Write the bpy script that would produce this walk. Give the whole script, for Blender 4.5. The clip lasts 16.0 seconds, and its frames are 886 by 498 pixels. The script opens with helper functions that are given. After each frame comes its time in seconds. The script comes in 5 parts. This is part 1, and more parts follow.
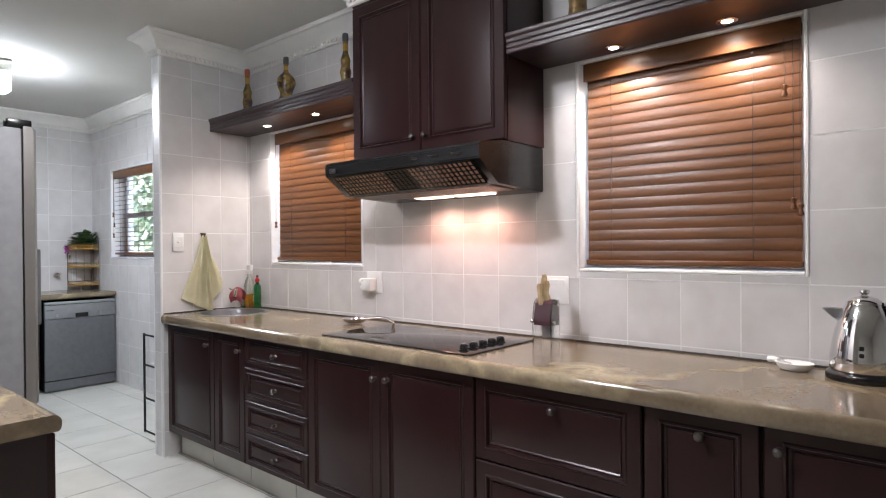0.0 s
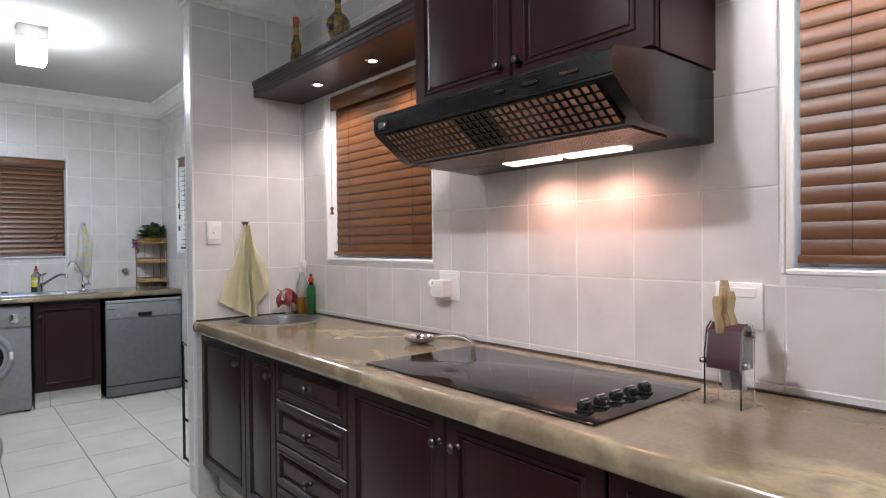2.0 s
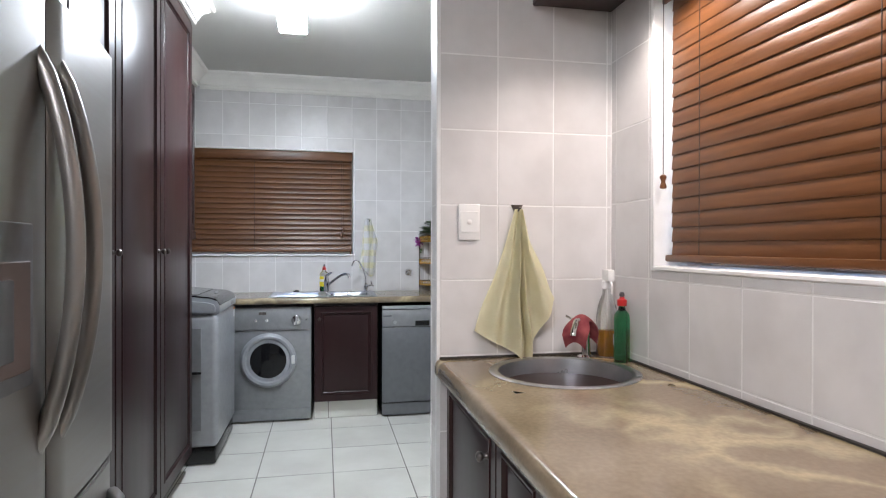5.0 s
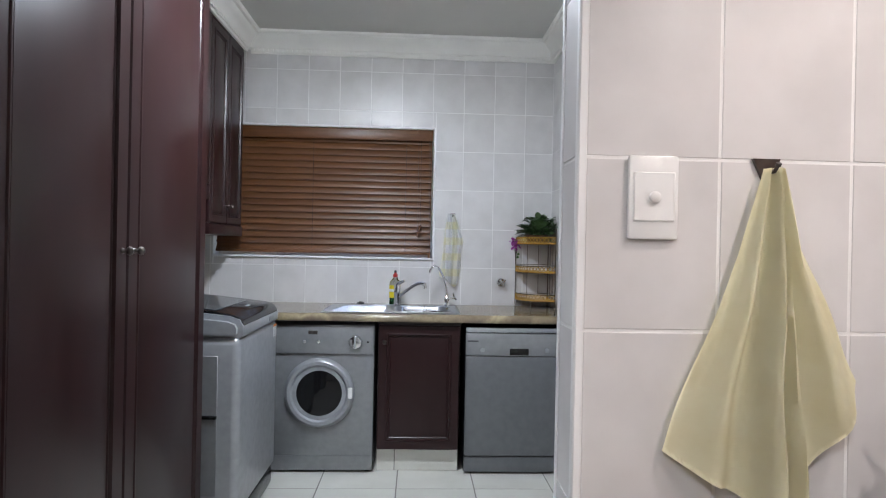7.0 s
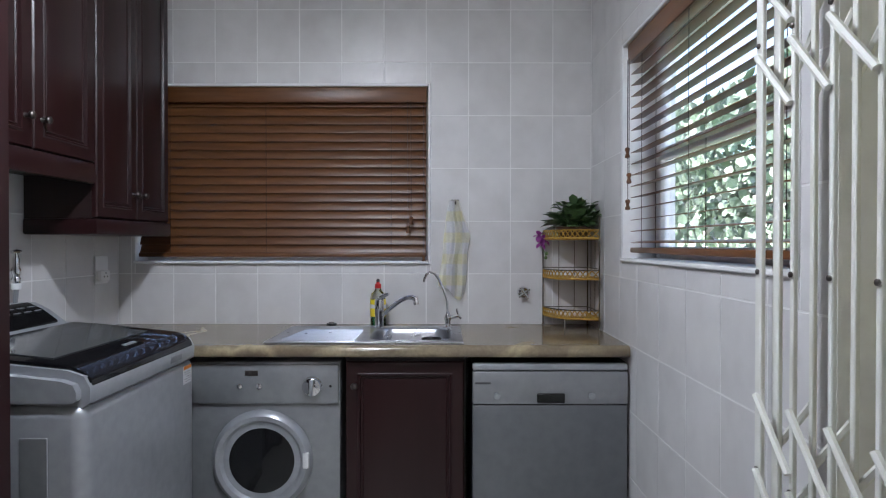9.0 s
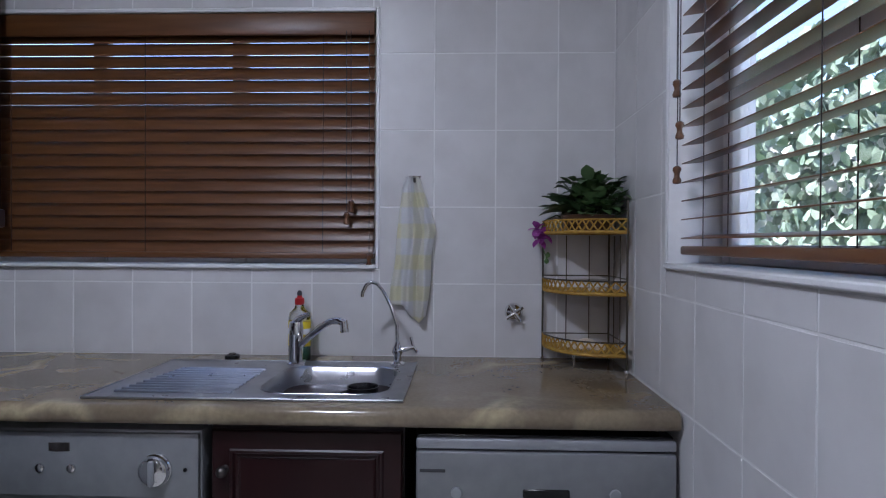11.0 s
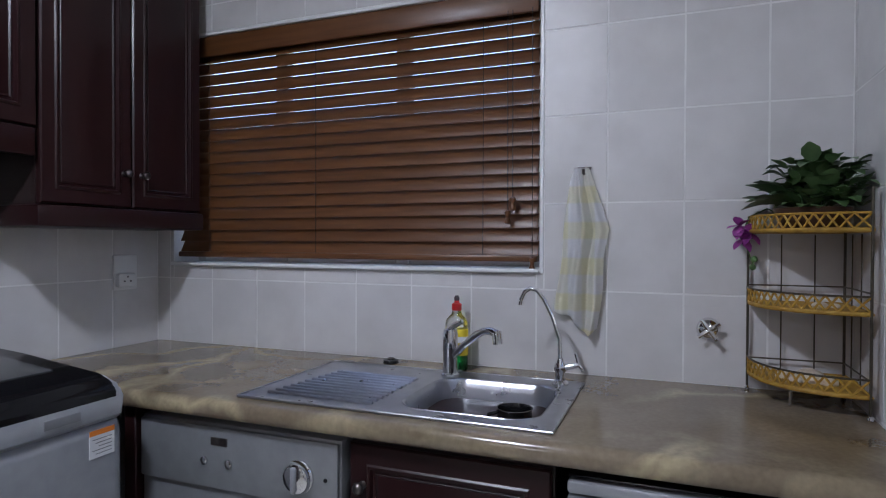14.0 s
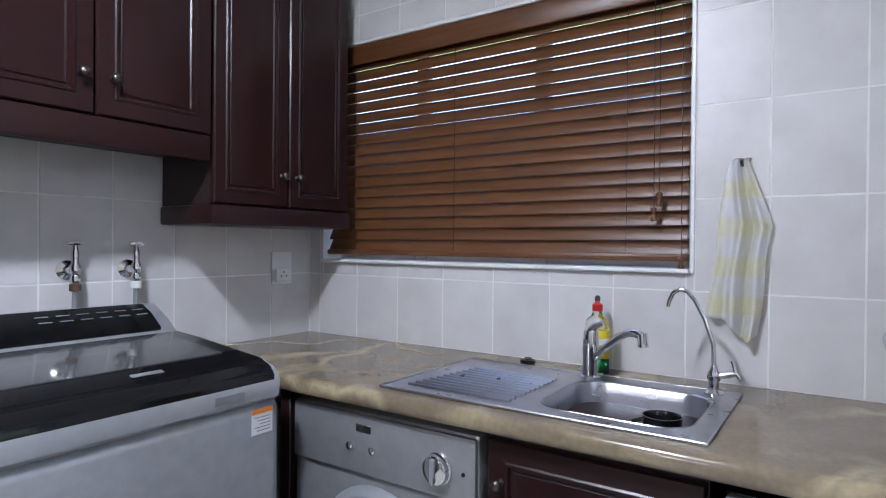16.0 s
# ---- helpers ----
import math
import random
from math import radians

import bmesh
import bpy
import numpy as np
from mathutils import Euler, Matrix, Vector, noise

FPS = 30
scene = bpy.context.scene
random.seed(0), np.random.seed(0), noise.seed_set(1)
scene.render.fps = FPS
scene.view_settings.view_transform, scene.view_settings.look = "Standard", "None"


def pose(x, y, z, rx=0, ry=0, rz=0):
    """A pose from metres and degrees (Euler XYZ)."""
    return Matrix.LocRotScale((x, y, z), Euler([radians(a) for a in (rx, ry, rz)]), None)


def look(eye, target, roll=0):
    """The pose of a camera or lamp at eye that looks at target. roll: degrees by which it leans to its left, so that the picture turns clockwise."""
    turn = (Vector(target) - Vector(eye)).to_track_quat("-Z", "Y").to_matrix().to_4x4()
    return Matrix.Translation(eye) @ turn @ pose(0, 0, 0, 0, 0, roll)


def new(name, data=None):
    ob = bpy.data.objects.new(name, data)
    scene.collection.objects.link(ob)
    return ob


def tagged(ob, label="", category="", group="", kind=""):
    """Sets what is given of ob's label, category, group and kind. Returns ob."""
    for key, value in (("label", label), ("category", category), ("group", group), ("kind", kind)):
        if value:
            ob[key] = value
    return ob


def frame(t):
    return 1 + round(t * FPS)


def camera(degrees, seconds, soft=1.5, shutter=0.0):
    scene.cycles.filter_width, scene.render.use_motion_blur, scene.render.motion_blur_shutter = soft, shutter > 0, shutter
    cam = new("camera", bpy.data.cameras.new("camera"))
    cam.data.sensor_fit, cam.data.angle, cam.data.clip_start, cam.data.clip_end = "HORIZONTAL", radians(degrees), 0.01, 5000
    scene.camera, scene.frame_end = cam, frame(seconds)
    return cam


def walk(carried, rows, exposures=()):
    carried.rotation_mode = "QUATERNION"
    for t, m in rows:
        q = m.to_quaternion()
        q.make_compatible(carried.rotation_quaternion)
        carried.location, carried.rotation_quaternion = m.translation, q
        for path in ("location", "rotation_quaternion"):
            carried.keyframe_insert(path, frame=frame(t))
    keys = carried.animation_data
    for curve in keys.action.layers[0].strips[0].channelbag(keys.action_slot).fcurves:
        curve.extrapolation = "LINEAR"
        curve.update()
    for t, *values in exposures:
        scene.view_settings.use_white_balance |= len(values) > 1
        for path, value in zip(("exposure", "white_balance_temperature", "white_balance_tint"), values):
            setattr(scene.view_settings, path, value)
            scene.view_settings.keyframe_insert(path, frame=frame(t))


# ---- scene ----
cam = camera(73.7, 16.0, 1.15)
METRES, EYE, TILT, LEAN, TURN = 8.0, 1.5, 0.0, 0.0, 33.4
PATH = [
    (0, (-0.931, 1.321, 1.282), (-2.228, 2.843, 1.273), -0.5),
    (0.5, (-1.09, 1.462, 1.286), (-2.403, 2.971, 1.274), -0.5),
    (1, (-1.249, 1.652, 1.272), (-2.605, 3.122, 1.251), -0.6),
    (1.5, (-1.38, 1.839, 1.269), (-2.819, 3.228, 1.254), -0.5),
    (2, (-1.537, 2.009, 1.258), (-3.065, 3.299, 1.238), -0.6),
    (2.5, (-1.71, 2.152, 1.263), (-3.313, 3.349, 1.243), -0.7),
    (3, (-1.905, 2.321, 1.253), (-3.616, 3.356, 1.237), -0.6),
    (3.5, (-2.046, 2.418, 1.249), (-3.856, 3.268, 1.234), -0.7),
    (4, (-2.214, 2.476, 1.25), (-4.096, 3.152, 1.236), -0.7),
    (4.5, (-2.445, 2.522, 1.242), (-4.371, 3.064, 1.228), -0.7),
    (5, (-2.722, 2.602, 1.242), (-4.683, 2.995, 1.235), 0.1),
    (7.5, (-4.033, 2.745, 1.249), (-6.032, 2.806, 1.24), 0.7),
    (8, (-4.290, 2.772, 1.257), (-6.290, 2.811, 1.237), 0.1),
    (8.5, (-4.54, 2.834, 1.265), (-6.54, 2.850, 1.245), 0.0),
    (11, (-5.685, 3.116, 1.254), (-7.684, 3.053, 1.234), 0.3),
    (11.5, (-5.805, 3.161, 1.252), (-7.8, 3.013, 1.232), 0.3),
    (12, (-5.858, 3.186, 1.251), (-7.833, 2.873, 1.229), 0.2),
    (12.5, (-5.88, 3.19, 1.25), (-7.832, 2.753, 1.231), 0.3),
    (13, (-5.891, 3.196, 1.253), (-7.816, 2.651, 1.232), 0.3),
    (13.5, (-5.902, 3.202, 1.256), (-7.799, 2.568, 1.233), 0.2),
    (14, (-5.902, 3.197, 1.259), (-7.767, 2.473, 1.235), 0.2),
    (14.5, (-5.906, 3.187, 1.258), (-7.736, 2.38, 1.235), 0.3),
    (15, (-5.909, 3.172, 1.251), (-7.697, 2.276, 1.235), 0.4),
    (15.5, (-5.916, 3.17, 1.244), (-7.651, 2.175, 1.23), 0.5),
    (16, (-5.907, 3.178, 1.241), (-7.564, 2.059, 1.227), 0.5),
]
walk(cam, [(t, look(eye, target, roll)) for t, eye, target, roll in PATH],
     [(0, 2.85, 6250, 13), (1.5, 2.65, 6250, 13), (3, 2.55, 6250, 13), (5, 2.9, 6200, 12), (7.5, 2.7, 6150, 12), (8.5, 2.5, 6150, 13), (11, 1.85, 5700, 20), (12.5, 1.75, 5750, 20), (14, 2.1, 5900, 18), (16, 2.8, 5950, 17)])

# ---- light ----
world = bpy.data.worlds.new("world")
scene.world = world
world.use_nodes = True
_n = world.node_tree.nodes
_sky = _n.new("ShaderNodeTexSky")
_sky.sky_type = "NISHITA"
_sky.sun_disc = False
_sky.sun_elevation, _sky.sun_rotation = radians(63), radians(153)
world.node_tree.links.new(_sky.outputs[0], _n["Background"].inputs[0])
_n["Background"].inputs[1].default_value = 0.15


def lamp(name, kind, place, power, colour, size=0.1, spot=None, target=None):
    data = bpy.data.lights.new(name, kind)
    data.energy, data.color = power, colour
    if kind == "SPOT":
        data.spot_size, data.spot_blend, data.shadow_soft_size = radians(spot), 0.6, size
    elif kind == "AREA":
        data.size = size
    elif kind == "POINT":
        data.shadow_soft_size = size
    ob = new(name, data)
    ob.matrix_world = look(place, target or (place[0] + 0.001, place[1], place[2] - 1))
    return ob


_sun = bpy.data.lights.new("sun", "SUN")
_sun.energy, _sun.angle, _sun.color = 5.0, radians(0.5), (1.0, 0.95, 0.88)
new("sun", _sun).matrix_world = look((3, -6, 13.2), (0, 0, 0))
# Laundry fitting first; the second is unseen, added to brighten the kitchen.
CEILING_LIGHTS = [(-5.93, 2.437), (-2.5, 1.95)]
lamp("laundry_lamp", "AREA", (-5.93, 2.437, 2.378), 4.8, (0.86, 0.93, 1.0), 0.13)
# Fill light below the added kitchen fitting.
lamp("kitchen_fill_lamp", "AREA", (-2.5, 1.95, 2.378), 4.6, (1.0, 0.94, 0.93), 0.13)
DOWNLIGHTS = [(-4.155, 3.425), (-3.668, 3.425), (-1.905, 3.49), (-1.498, 3.49)]
for _x, _y in DOWNLIGHTS:
    lamp("downlight_lamp", "SPOT", (_x, _y, 2.030), 3.0, (1.0, 0.86, 0.76), 0.02, 140)
for _x in (-2.79, -2.555):
    lamp("hood_lamp_light", "SPOT", (_x, 3.452, 1.500), 0.72, (1.0, 0.52, 0.38), 0.03, 160)

# ---- materials ----


def mat(name, colour, rough=0.5, metal=0.0, second=None, scale=8.0, bump=0.0, bump_scale=60.0, island=0.0, obj=0.0,
        coat=0.0, stretch=(1, 1, 1), detail=5.0, rough_var=0.08, low=0.35, high=0.7, spec=0.5):
    """Base colour that drifts to a second one, fine relief, and gloss that varies."""
    m = bpy.data.materials.new(name)
    m.use_nodes = True
    t = m.node_tree
    n, l = t.nodes, t.links
    b = n["Principled BSDF"]
    b.inputs["Metallic"].default_value = metal
    b.inputs["Coat Weight"].default_value = coat
    b.inputs["Specular IOR Level"].default_value = spec
    b.inputs["Coat Roughness"].default_value = 0.15
    co = n.new("ShaderNodeTexCoord")
    mp = n.new("ShaderNodeMapping")
    mp.inputs["Scale"].default_value = stretch
    l.new(co.outputs["Object"], mp.inputs[0])
    src = mp.outputs[0]
    if obj:
        info = n.new("ShaderNodeObjectInfo")
        add = n.new("ShaderNodeVectorMath")
        add.operation = "ADD"
        sc = n.new("ShaderNodeVectorMath")
        sc.operation = "SCALE"
        sc.inputs["Scale"].default_value = 37.0
        cmb = n.new("ShaderNodeCombineXYZ")
        for i in range(3):
            l.new(info.outputs["Random"], cmb.inputs[i])
        l.new(cmb.outputs[0], sc.inputs[0])
        l.new(src, add.inputs[0])
        l.new(sc.outputs[0], add.inputs[1])
        src = add.outputs[0]
    nz = n.new("ShaderNodeTexNoise")
    nz.inputs["Scale"].default_value, nz.inputs["Detail"].default_value = scale, detail
    l.new(src, nz.inputs["Vector"])
    ramp = n.new("ShaderNodeValToRGB")
    ramp.color_ramp.elements[0].position, ramp.color_ramp.elements[1].position = low, high
    second = second or tuple(c * 0.88 for c in colour)
    ramp.color_ramp.elements[0].color, ramp.color_ramp.elements[1].color = (*colour, 1), (*second, 1)
    l.new(nz.outputs["Fac"], ramp.inputs[0])
    out = ramp.outputs[0]
    if obj or island:
        hsv = n.new("ShaderNodeHueSaturation")
        mr = n.new("ShaderNodeMapRange")
        amount = obj or island
        mr.inputs["To Min"].default_value, mr.inputs["To Max"].default_value = 1 - amount, 1 + amount
        if obj:
            l.new(info.outputs["Random"], mr.inputs["Value"])
        else:
            geo = n.new("ShaderNodeNewGeometry")
            l.new(geo.outputs["Random Per Island"], mr.inputs["Value"])
        l.new(mr.outputs[0], hsv.inputs["Value"])
        l.new(out, hsv.inputs["Color"])
        out = hsv.outputs[0]
    l.new(out, b.inputs["Base Color"])
    fine = n.new("ShaderNodeTexNoise")
    fine.inputs["Scale"].default_value, fine.inputs["Detail"].default_value = bump_scale, 4
    l.new(src, fine.inputs["Vector"])
    rr = n.new("ShaderNodeMapRange")
    rr.inputs["To Min"].default_value, rr.inputs["To Max"].default_value = max(0.02, rough - rough_var), rough + rough_var
    l.new(nz.outputs["Fac"], rr.inputs["Value"])
    l.new(rr.outputs[0], b.inputs["Roughness"])
    if bump:
        bp = n.new("ShaderNodeBump")
        bp.inputs["Strength"].default_value, bp.inputs["Distance"].default_value = bump, 0.002
        l.new(fine.outputs["Fac"], bp.inputs["Height"])
        l.new(bp.outputs[0], b.inputs["Normal"])
    return m


def glow(name, colour, strength):
    m = bpy.data.materials.new(name)
    m.use_nodes = True
    b = m.node_tree.nodes["Principled BSDF"]
    b.inputs["Base Color"].default_value = (*colour, 1)
    b.inputs["Emission Color"].default_value = (*colour, 1)
    b.inputs["Emission Strength"].default_value = strength
    return m


def glass(name, colour, rough=0.02, ior=1.45):
    m = bpy.data.materials.new(name)
    m.use_nodes = True
    b = m.node_tree.nodes["Principled BSDF"]
    b.inputs["Base Color"].default_value = (*colour, 1)
    b.inputs["Roughness"].default_value = rough
    b.inputs["Transmission Weight"].default_value = 1.0
    b.inputs["IOR"].default_value = ior
    return m


def stone(name):
    """Polished brown laminate with pale and ochre veins."""
    m = mat(name, (0.130, 0.098, 0.062), 0.15, 0, (0.26, 0.205, 0.14), 3.2, 0.02, 30, rough_var=0.05, detail=7, low=0.3, high=0.75)
    t = m.node_tree
    n, l = t.nodes, t.links
    b = n["Principled BSDF"]
    ramp = b.inputs["Base Color"].links[0].from_node
    co = n["Texture Coordinate"]
    warp = n.new("ShaderNodeTexNoise")
    warp.inputs["Scale"].default_value, warp.inputs["Detail"].default_value = 2.2, 6
    l.new(co.outputs["Object"], warp.inputs["Vector"])
    mx = n.new("ShaderNodeMix")
    mx.data_type = "RGBA"
    mx.inputs[0].default_value = 0.45
    l.new(co.outputs["Object"], mx.inputs[6])
    l.new(warp.outputs["Color"], mx.inputs[7])
    vor = n.new("ShaderNodeTexVoronoi")
    vor.feature = "DISTANCE_TO_EDGE"
    vor.inputs["Scale"].default_value = 3.4
    l.new(mx.outputs[2], vor.inputs["Vector"])
    vr = n.new("ShaderNodeValToRGB")
    vr.color_ramp.elements[0].position, vr.color_ramp.elements[1].position = 0.0, 0.085
    vr.color_ramp.elements[0].color, vr.color_ramp.elements[1].color = (0.68, 0.68, 0.68, 1), (0, 0, 0, 1)
    l.new(vor.outputs["Distance"], vr.inputs[0])
    patch = n.new("ShaderNodeTexNoise")
    patch.inputs["Scale"].default_value = 1.9
    l.new(co.outputs["Object"], patch.inputs["Vector"])
    pr = n.new("ShaderNodeMapRange")
    pr.inputs["From Min"].default_value, pr.inputs["From Max"].default_value = 0.40, 0.60
    l.new(patch.outputs["Fac"], pr.inputs["Value"])
    mul = n.new("ShaderNodeMath")
    mul.operation = "MULTIPLY"
    l.new(vr.outputs[0], mul.inputs[0])
    l.new(pr.outputs[0], mul.inputs[1])
    veins = n.new("ShaderNodeMix")
    veins.data_type = "RGBA"
    veins.inputs[7].default_value = (0.50, 0.42, 0.25, 1)
    l.new(mul.outputs[0], veins.inputs[0])
    l.new(ramp.outputs[0], veins.inputs[6])
    speck = n.new("ShaderNodeTexNoise")
    speck.inputs["Scale"].default_value, speck.inputs["Detail"].default_value = 90, 3
    l.new(co.outputs["Object"], speck.inputs["Vector"])
    sr = n.new("ShaderNodeMapRange")
    sr.inputs["From Min"].default_value, sr.inputs["From Max"].default_value = 0.3, 0.7
    sr.inputs["To Min"].default_value, sr.inputs["To Max"].default_value = 0.90, 1.08
    l.new(speck.outputs["Fac"], sr.inputs["Value"])
    hsv = n.new("ShaderNodeHueSaturation")
    l.new(veins.outputs[2], hsv.inputs["Color"])
    l.new(sr.outputs[0], hsv.inputs["Value"])
    l.new(hsv.outputs[0], b.inputs["Base Color"])
    return m


M_TILE = mat("glazed_wall_tile", (0.64, 0.625, 0.62), 0.33, 0, (0.56, 0.545, 0.54), 7, 0.05, 25, obj=0.025)
M_GROUT = mat("white_grout", (0.80, 0.795, 0.785), 0.7, 0, (0.74, 0.73, 0.72), 20, 0.2, 200)
M_FLOOR = mat("floor_tile_glaze", (0.66, 0.655, 0.60), 0.22, 0, (0.58, 0.57, 0.52), 4, 0.04, 30, obj=0.02)
M_FGROUT = mat("grey_floor_grout", (0.13, 0.12, 0.11), 0.9, 0, (0.20, 0.19, 0.17), 15, 0.3, 150)
M_PAINT = mat("white_ceiling_paint", (0.66, 0.66, 0.63), 0.85, 0, (0.62, 0.62, 0.59), 2, 0.06, 90)
M_WALL = mat("plaster_paint", (0.72, 0.70, 0.66), 0.8, 0, (0.66, 0.64, 0.6), 2, 0.1, 70)
M_CORNICE = mat("white_plaster_cornice", (0.80, 0.79, 0.75), 0.7, 0, (0.74, 0.73, 0.7), 5, 0.05, 80)
M_WHITE = mat("white_gloss_trim", (0.82, 0.82, 0.82), 0.4, 0, (0.76, 0.76, 0.76), 9, 0.02, 60)
M_WOOD = mat("dark_mahogany", (0.0180, 0.0058, 0.0064), 0.30, 0, (0.0230, 0.0078, 0.0080), 4, 0.012, 160, stretch=(5, 5, 0.5), coat=0.0, rough_var=0.04, spec=0.33)
M_WOODIN = mat("dark_cabinet_carcass", (0.016, 0.008, 0.008), 0.45, 0, (0.024, 0.012, 0.011), 6, 0.05, 60)
M_SHELF = mat("dark_shelf_board", (0.026, 0.012, 0.014), 0.38, 0, (0.036, 0.017, 0.018), 5, 0.08, 60, stretch=(0.8, 6, 6), coat=0.1)
M_STONE = stone("brown_marbled_worktop")
M_SEAL = mat("black_sealant", (0.02, 0.018, 0.016), 0.6)
M_SLAT = mat("stained_wood_slat", (0.105, 0.040, 0.0125), 0.36, 0, (0.155, 0.062, 0.021), 5, 0.08, 40, stretch=(1, 12, 12), obj=0.08)
M_STEEL = mat("brushed_stainless", (0.30, 0.29, 0.28), 0.38, 0.85, (0.305, 0.29, 0.27), 30, 0.006, 120, stretch=(0.15, 0.15, 3), rough_var=0.04)
M_SINK = mat("sink_steel", (0.46, 0.47, 0.50), 0.30, 1.0, (0.40, 0.41, 0.44), 20, 0.03, 200)
M_CHROME = mat("chrome", (0.78, 0.78, 0.79), 0.07, 1.0, (0.7, 0.7, 0.71), 10, rough_var=0.03)
M_PEWTER = mat("antique_pewter", (0.09, 0.08, 0.075), 0.34, 1.0, (0.17, 0.15, 0.14), 40, 0.1, 150)
M_BLACK = mat("black_plastic", (0.005, 0.005, 0.0055), 0.22, 0, (0.010, 0.010, 0.011), 20, 0.05, 200)
M_GLOSSBLACK = mat("black_glass_ceramic", (0.006, 0.006, 0.007), 0.06, 0, (0.009, 0.009, 0.01), 10, rough_var=0.02, spec=0.32)
M_SILVER = mat("silver_lacquer", (0.36, 0.37, 0.39), 0.34, 0.35, (0.32, 0.33, 0.35), 30, 0.02, 200)
M_GREY = mat("grey_appliance_lacquer", (0.155, 0.162, 0.17), 0.36, 0.35, (0.135, 0.142, 0.15), 25, 0.02, 150)
M_SILVER2 = mat("dryer_lacquer", (0.27, 0.275, 0.285), 0.36, 0.35, (0.235, 0.24, 0.25), 25, 0.02, 150)
M_PLASTIC = mat("white_plastic", (0.78, 0.78, 0.77), 0.35, 0, (0.73, 0.73, 0.72), 12)
M_CREAM = mat("cream_cotton", (0.90, 0.87, 0.66), 0.95, 0, (0.84, 0.79, 0.56), 14, 0.05, 400)
M_CREAMDOOR = mat("cream_door_paint", (0.66, 0.62, 0.42), 0.5, 0, (0.58, 0.53, 0.34), 4, 0.1, 60)
M_GATE = mat("white_gate_enamel", (0.74, 0.74, 0.70), 0.4, 0, (0.66, 0.65, 0.58), 12, 0.1, 100)
M_LEAF = mat("plant_leaf", (0.050, 0.105, 0.034), 0.42, 0, (0.10, 0.17, 0.06), 20, 0.1, 60, island=0.35)
M_IVY = mat("hedge_leaf", (0.15, 0.21, 0.14), 0.4, 0, (0.24, 0.30, 0.22), 8, 0, 60, island=0.45)
M_PETAL = mat("orchid_petal", (0.22, 0.02, 0.20), 0.6, 0, (0.36, 0.07, 0.33), 30)
M_RAFFIA = mat("yellow_cane", (0.42, 0.25, 0.03), 0.6, 0, (0.30, 0.15, 0.015), 60, 0.4, 220)
M_WIRE = mat("dark_wire", (0.10, 0.085, 0.065), 0.4, 0.8)
M_GLASS = glass("window_glass", (1, 1, 1), 0.0)
M_GREENSOAP = glass("green_soap_bottle", (0.05, 0.42, 0.16), 0.08)
M_CLEAR = glass("clear_plastic", (0.9, 0.92, 0.92), 0.1)
M_OIL = mat("oil_in_glass", (0.22, 0.15, 0.03), 0.08, 0, (0.05, 0.018, 0.008), 26, coat=0.6, low=0.42, high=0.58)
M_RED = mat("red_plastic", (0.50, 0.02, 0.02), 0.35)
M_MAROON = mat("maroon_cloth", (0.16, 0.02, 0.03), 0.9, 0, (0.26, 0.06, 0.06), 40, 0.4, 300)
M_AMBER = glass("amber_liquid", (0.75, 0.35, 0.03), 0.1)
M_LABEL = mat("yellow_label", (0.75, 0.62, 0.02), 0.5, 0, (0.7, 0.5, 0.02), 10)
M_PAPER = mat("white_label_paper", (0.75, 0.76, 0.78), 0.6)
M_ORANGE = mat("orange_print", (0.75, 0.22, 0.02), 0.6)
M_GREENPRINT = mat("green_print", (0.03, 0.25, 0.08), 0.6)
M_INK = mat("dark_print", (0.05, 0.05, 0.055), 0.6)
M_TAN = mat("pale_wood_handle", (0.42, 0.32, 0.18), 0.5, 0, (0.3, 0.21, 0.11), 30, 0.2, 120)
M_TERRA = mat("brown_pot", (0.06, 0.028, 0.016), 0.5, 0, (0.1, 0.05, 0.03), 20, 0.2, 90)
M_SHELLW = mat("seashell", (0.7, 0.62, 0.52), 0.4, 0, (0.5, 0.38, 0.28), 40, 0.3, 120)
M_BULB = glow("lit_diffuser", (0.92, 0.97, 1.0), 12.5)
M_DOWN = glow("lit_bulb", (1.0, 0.9, 0.78), 12)
M_HOODLIT = glow("lit_hood_lens", (1.0, 0.74, 0.55), 0.55)
M_GRASS = mat("lawn", (0.07, 0.11, 0.03), 0.9, 0, (0.10, 0.14, 0.05), 3, 0.5, 60)
M_OUTWALL = mat("white_garden_wall", (0.78, 0.76, 0.72), 0.8, 0, (0.7, 0.68, 0.64), 3, 0.2, 40)

# ---- mesh helpers ----


def obj_from(bm, name, material, smooth=None):
    me = bpy.data.meshes.new(name)
    bm.normal_update()
    if smooth:
        for f in bm.faces:
            f.smooth = True
        for e in bm.edges:
            if len(e.link_faces) == 2 and e.calc_face_angle(0) > radians(smooth):
                e.smooth = False
    bm.to_mesh(me)
    bm.free()
    me.materials.append(material)
    return new(name, me)


def part(name, bm, material, parent, label="", smooth=40):
    ob = obj_from(bm, name, material, smooth)
    ob.parent = parent
    return tagged(ob, label)


def thing(name, m, label, category, group="", kind=""):
    ob = new(name)
    ob.matrix_world = m
    ob.empty_display_size = 0.1
    return tagged(ob, label, category, group, kind)


def solid(name, bm, material, label, category, group="", kind="", smooth=40):
    return tagged(obj_from(bm, name, material, smooth), label, category, group, kind)


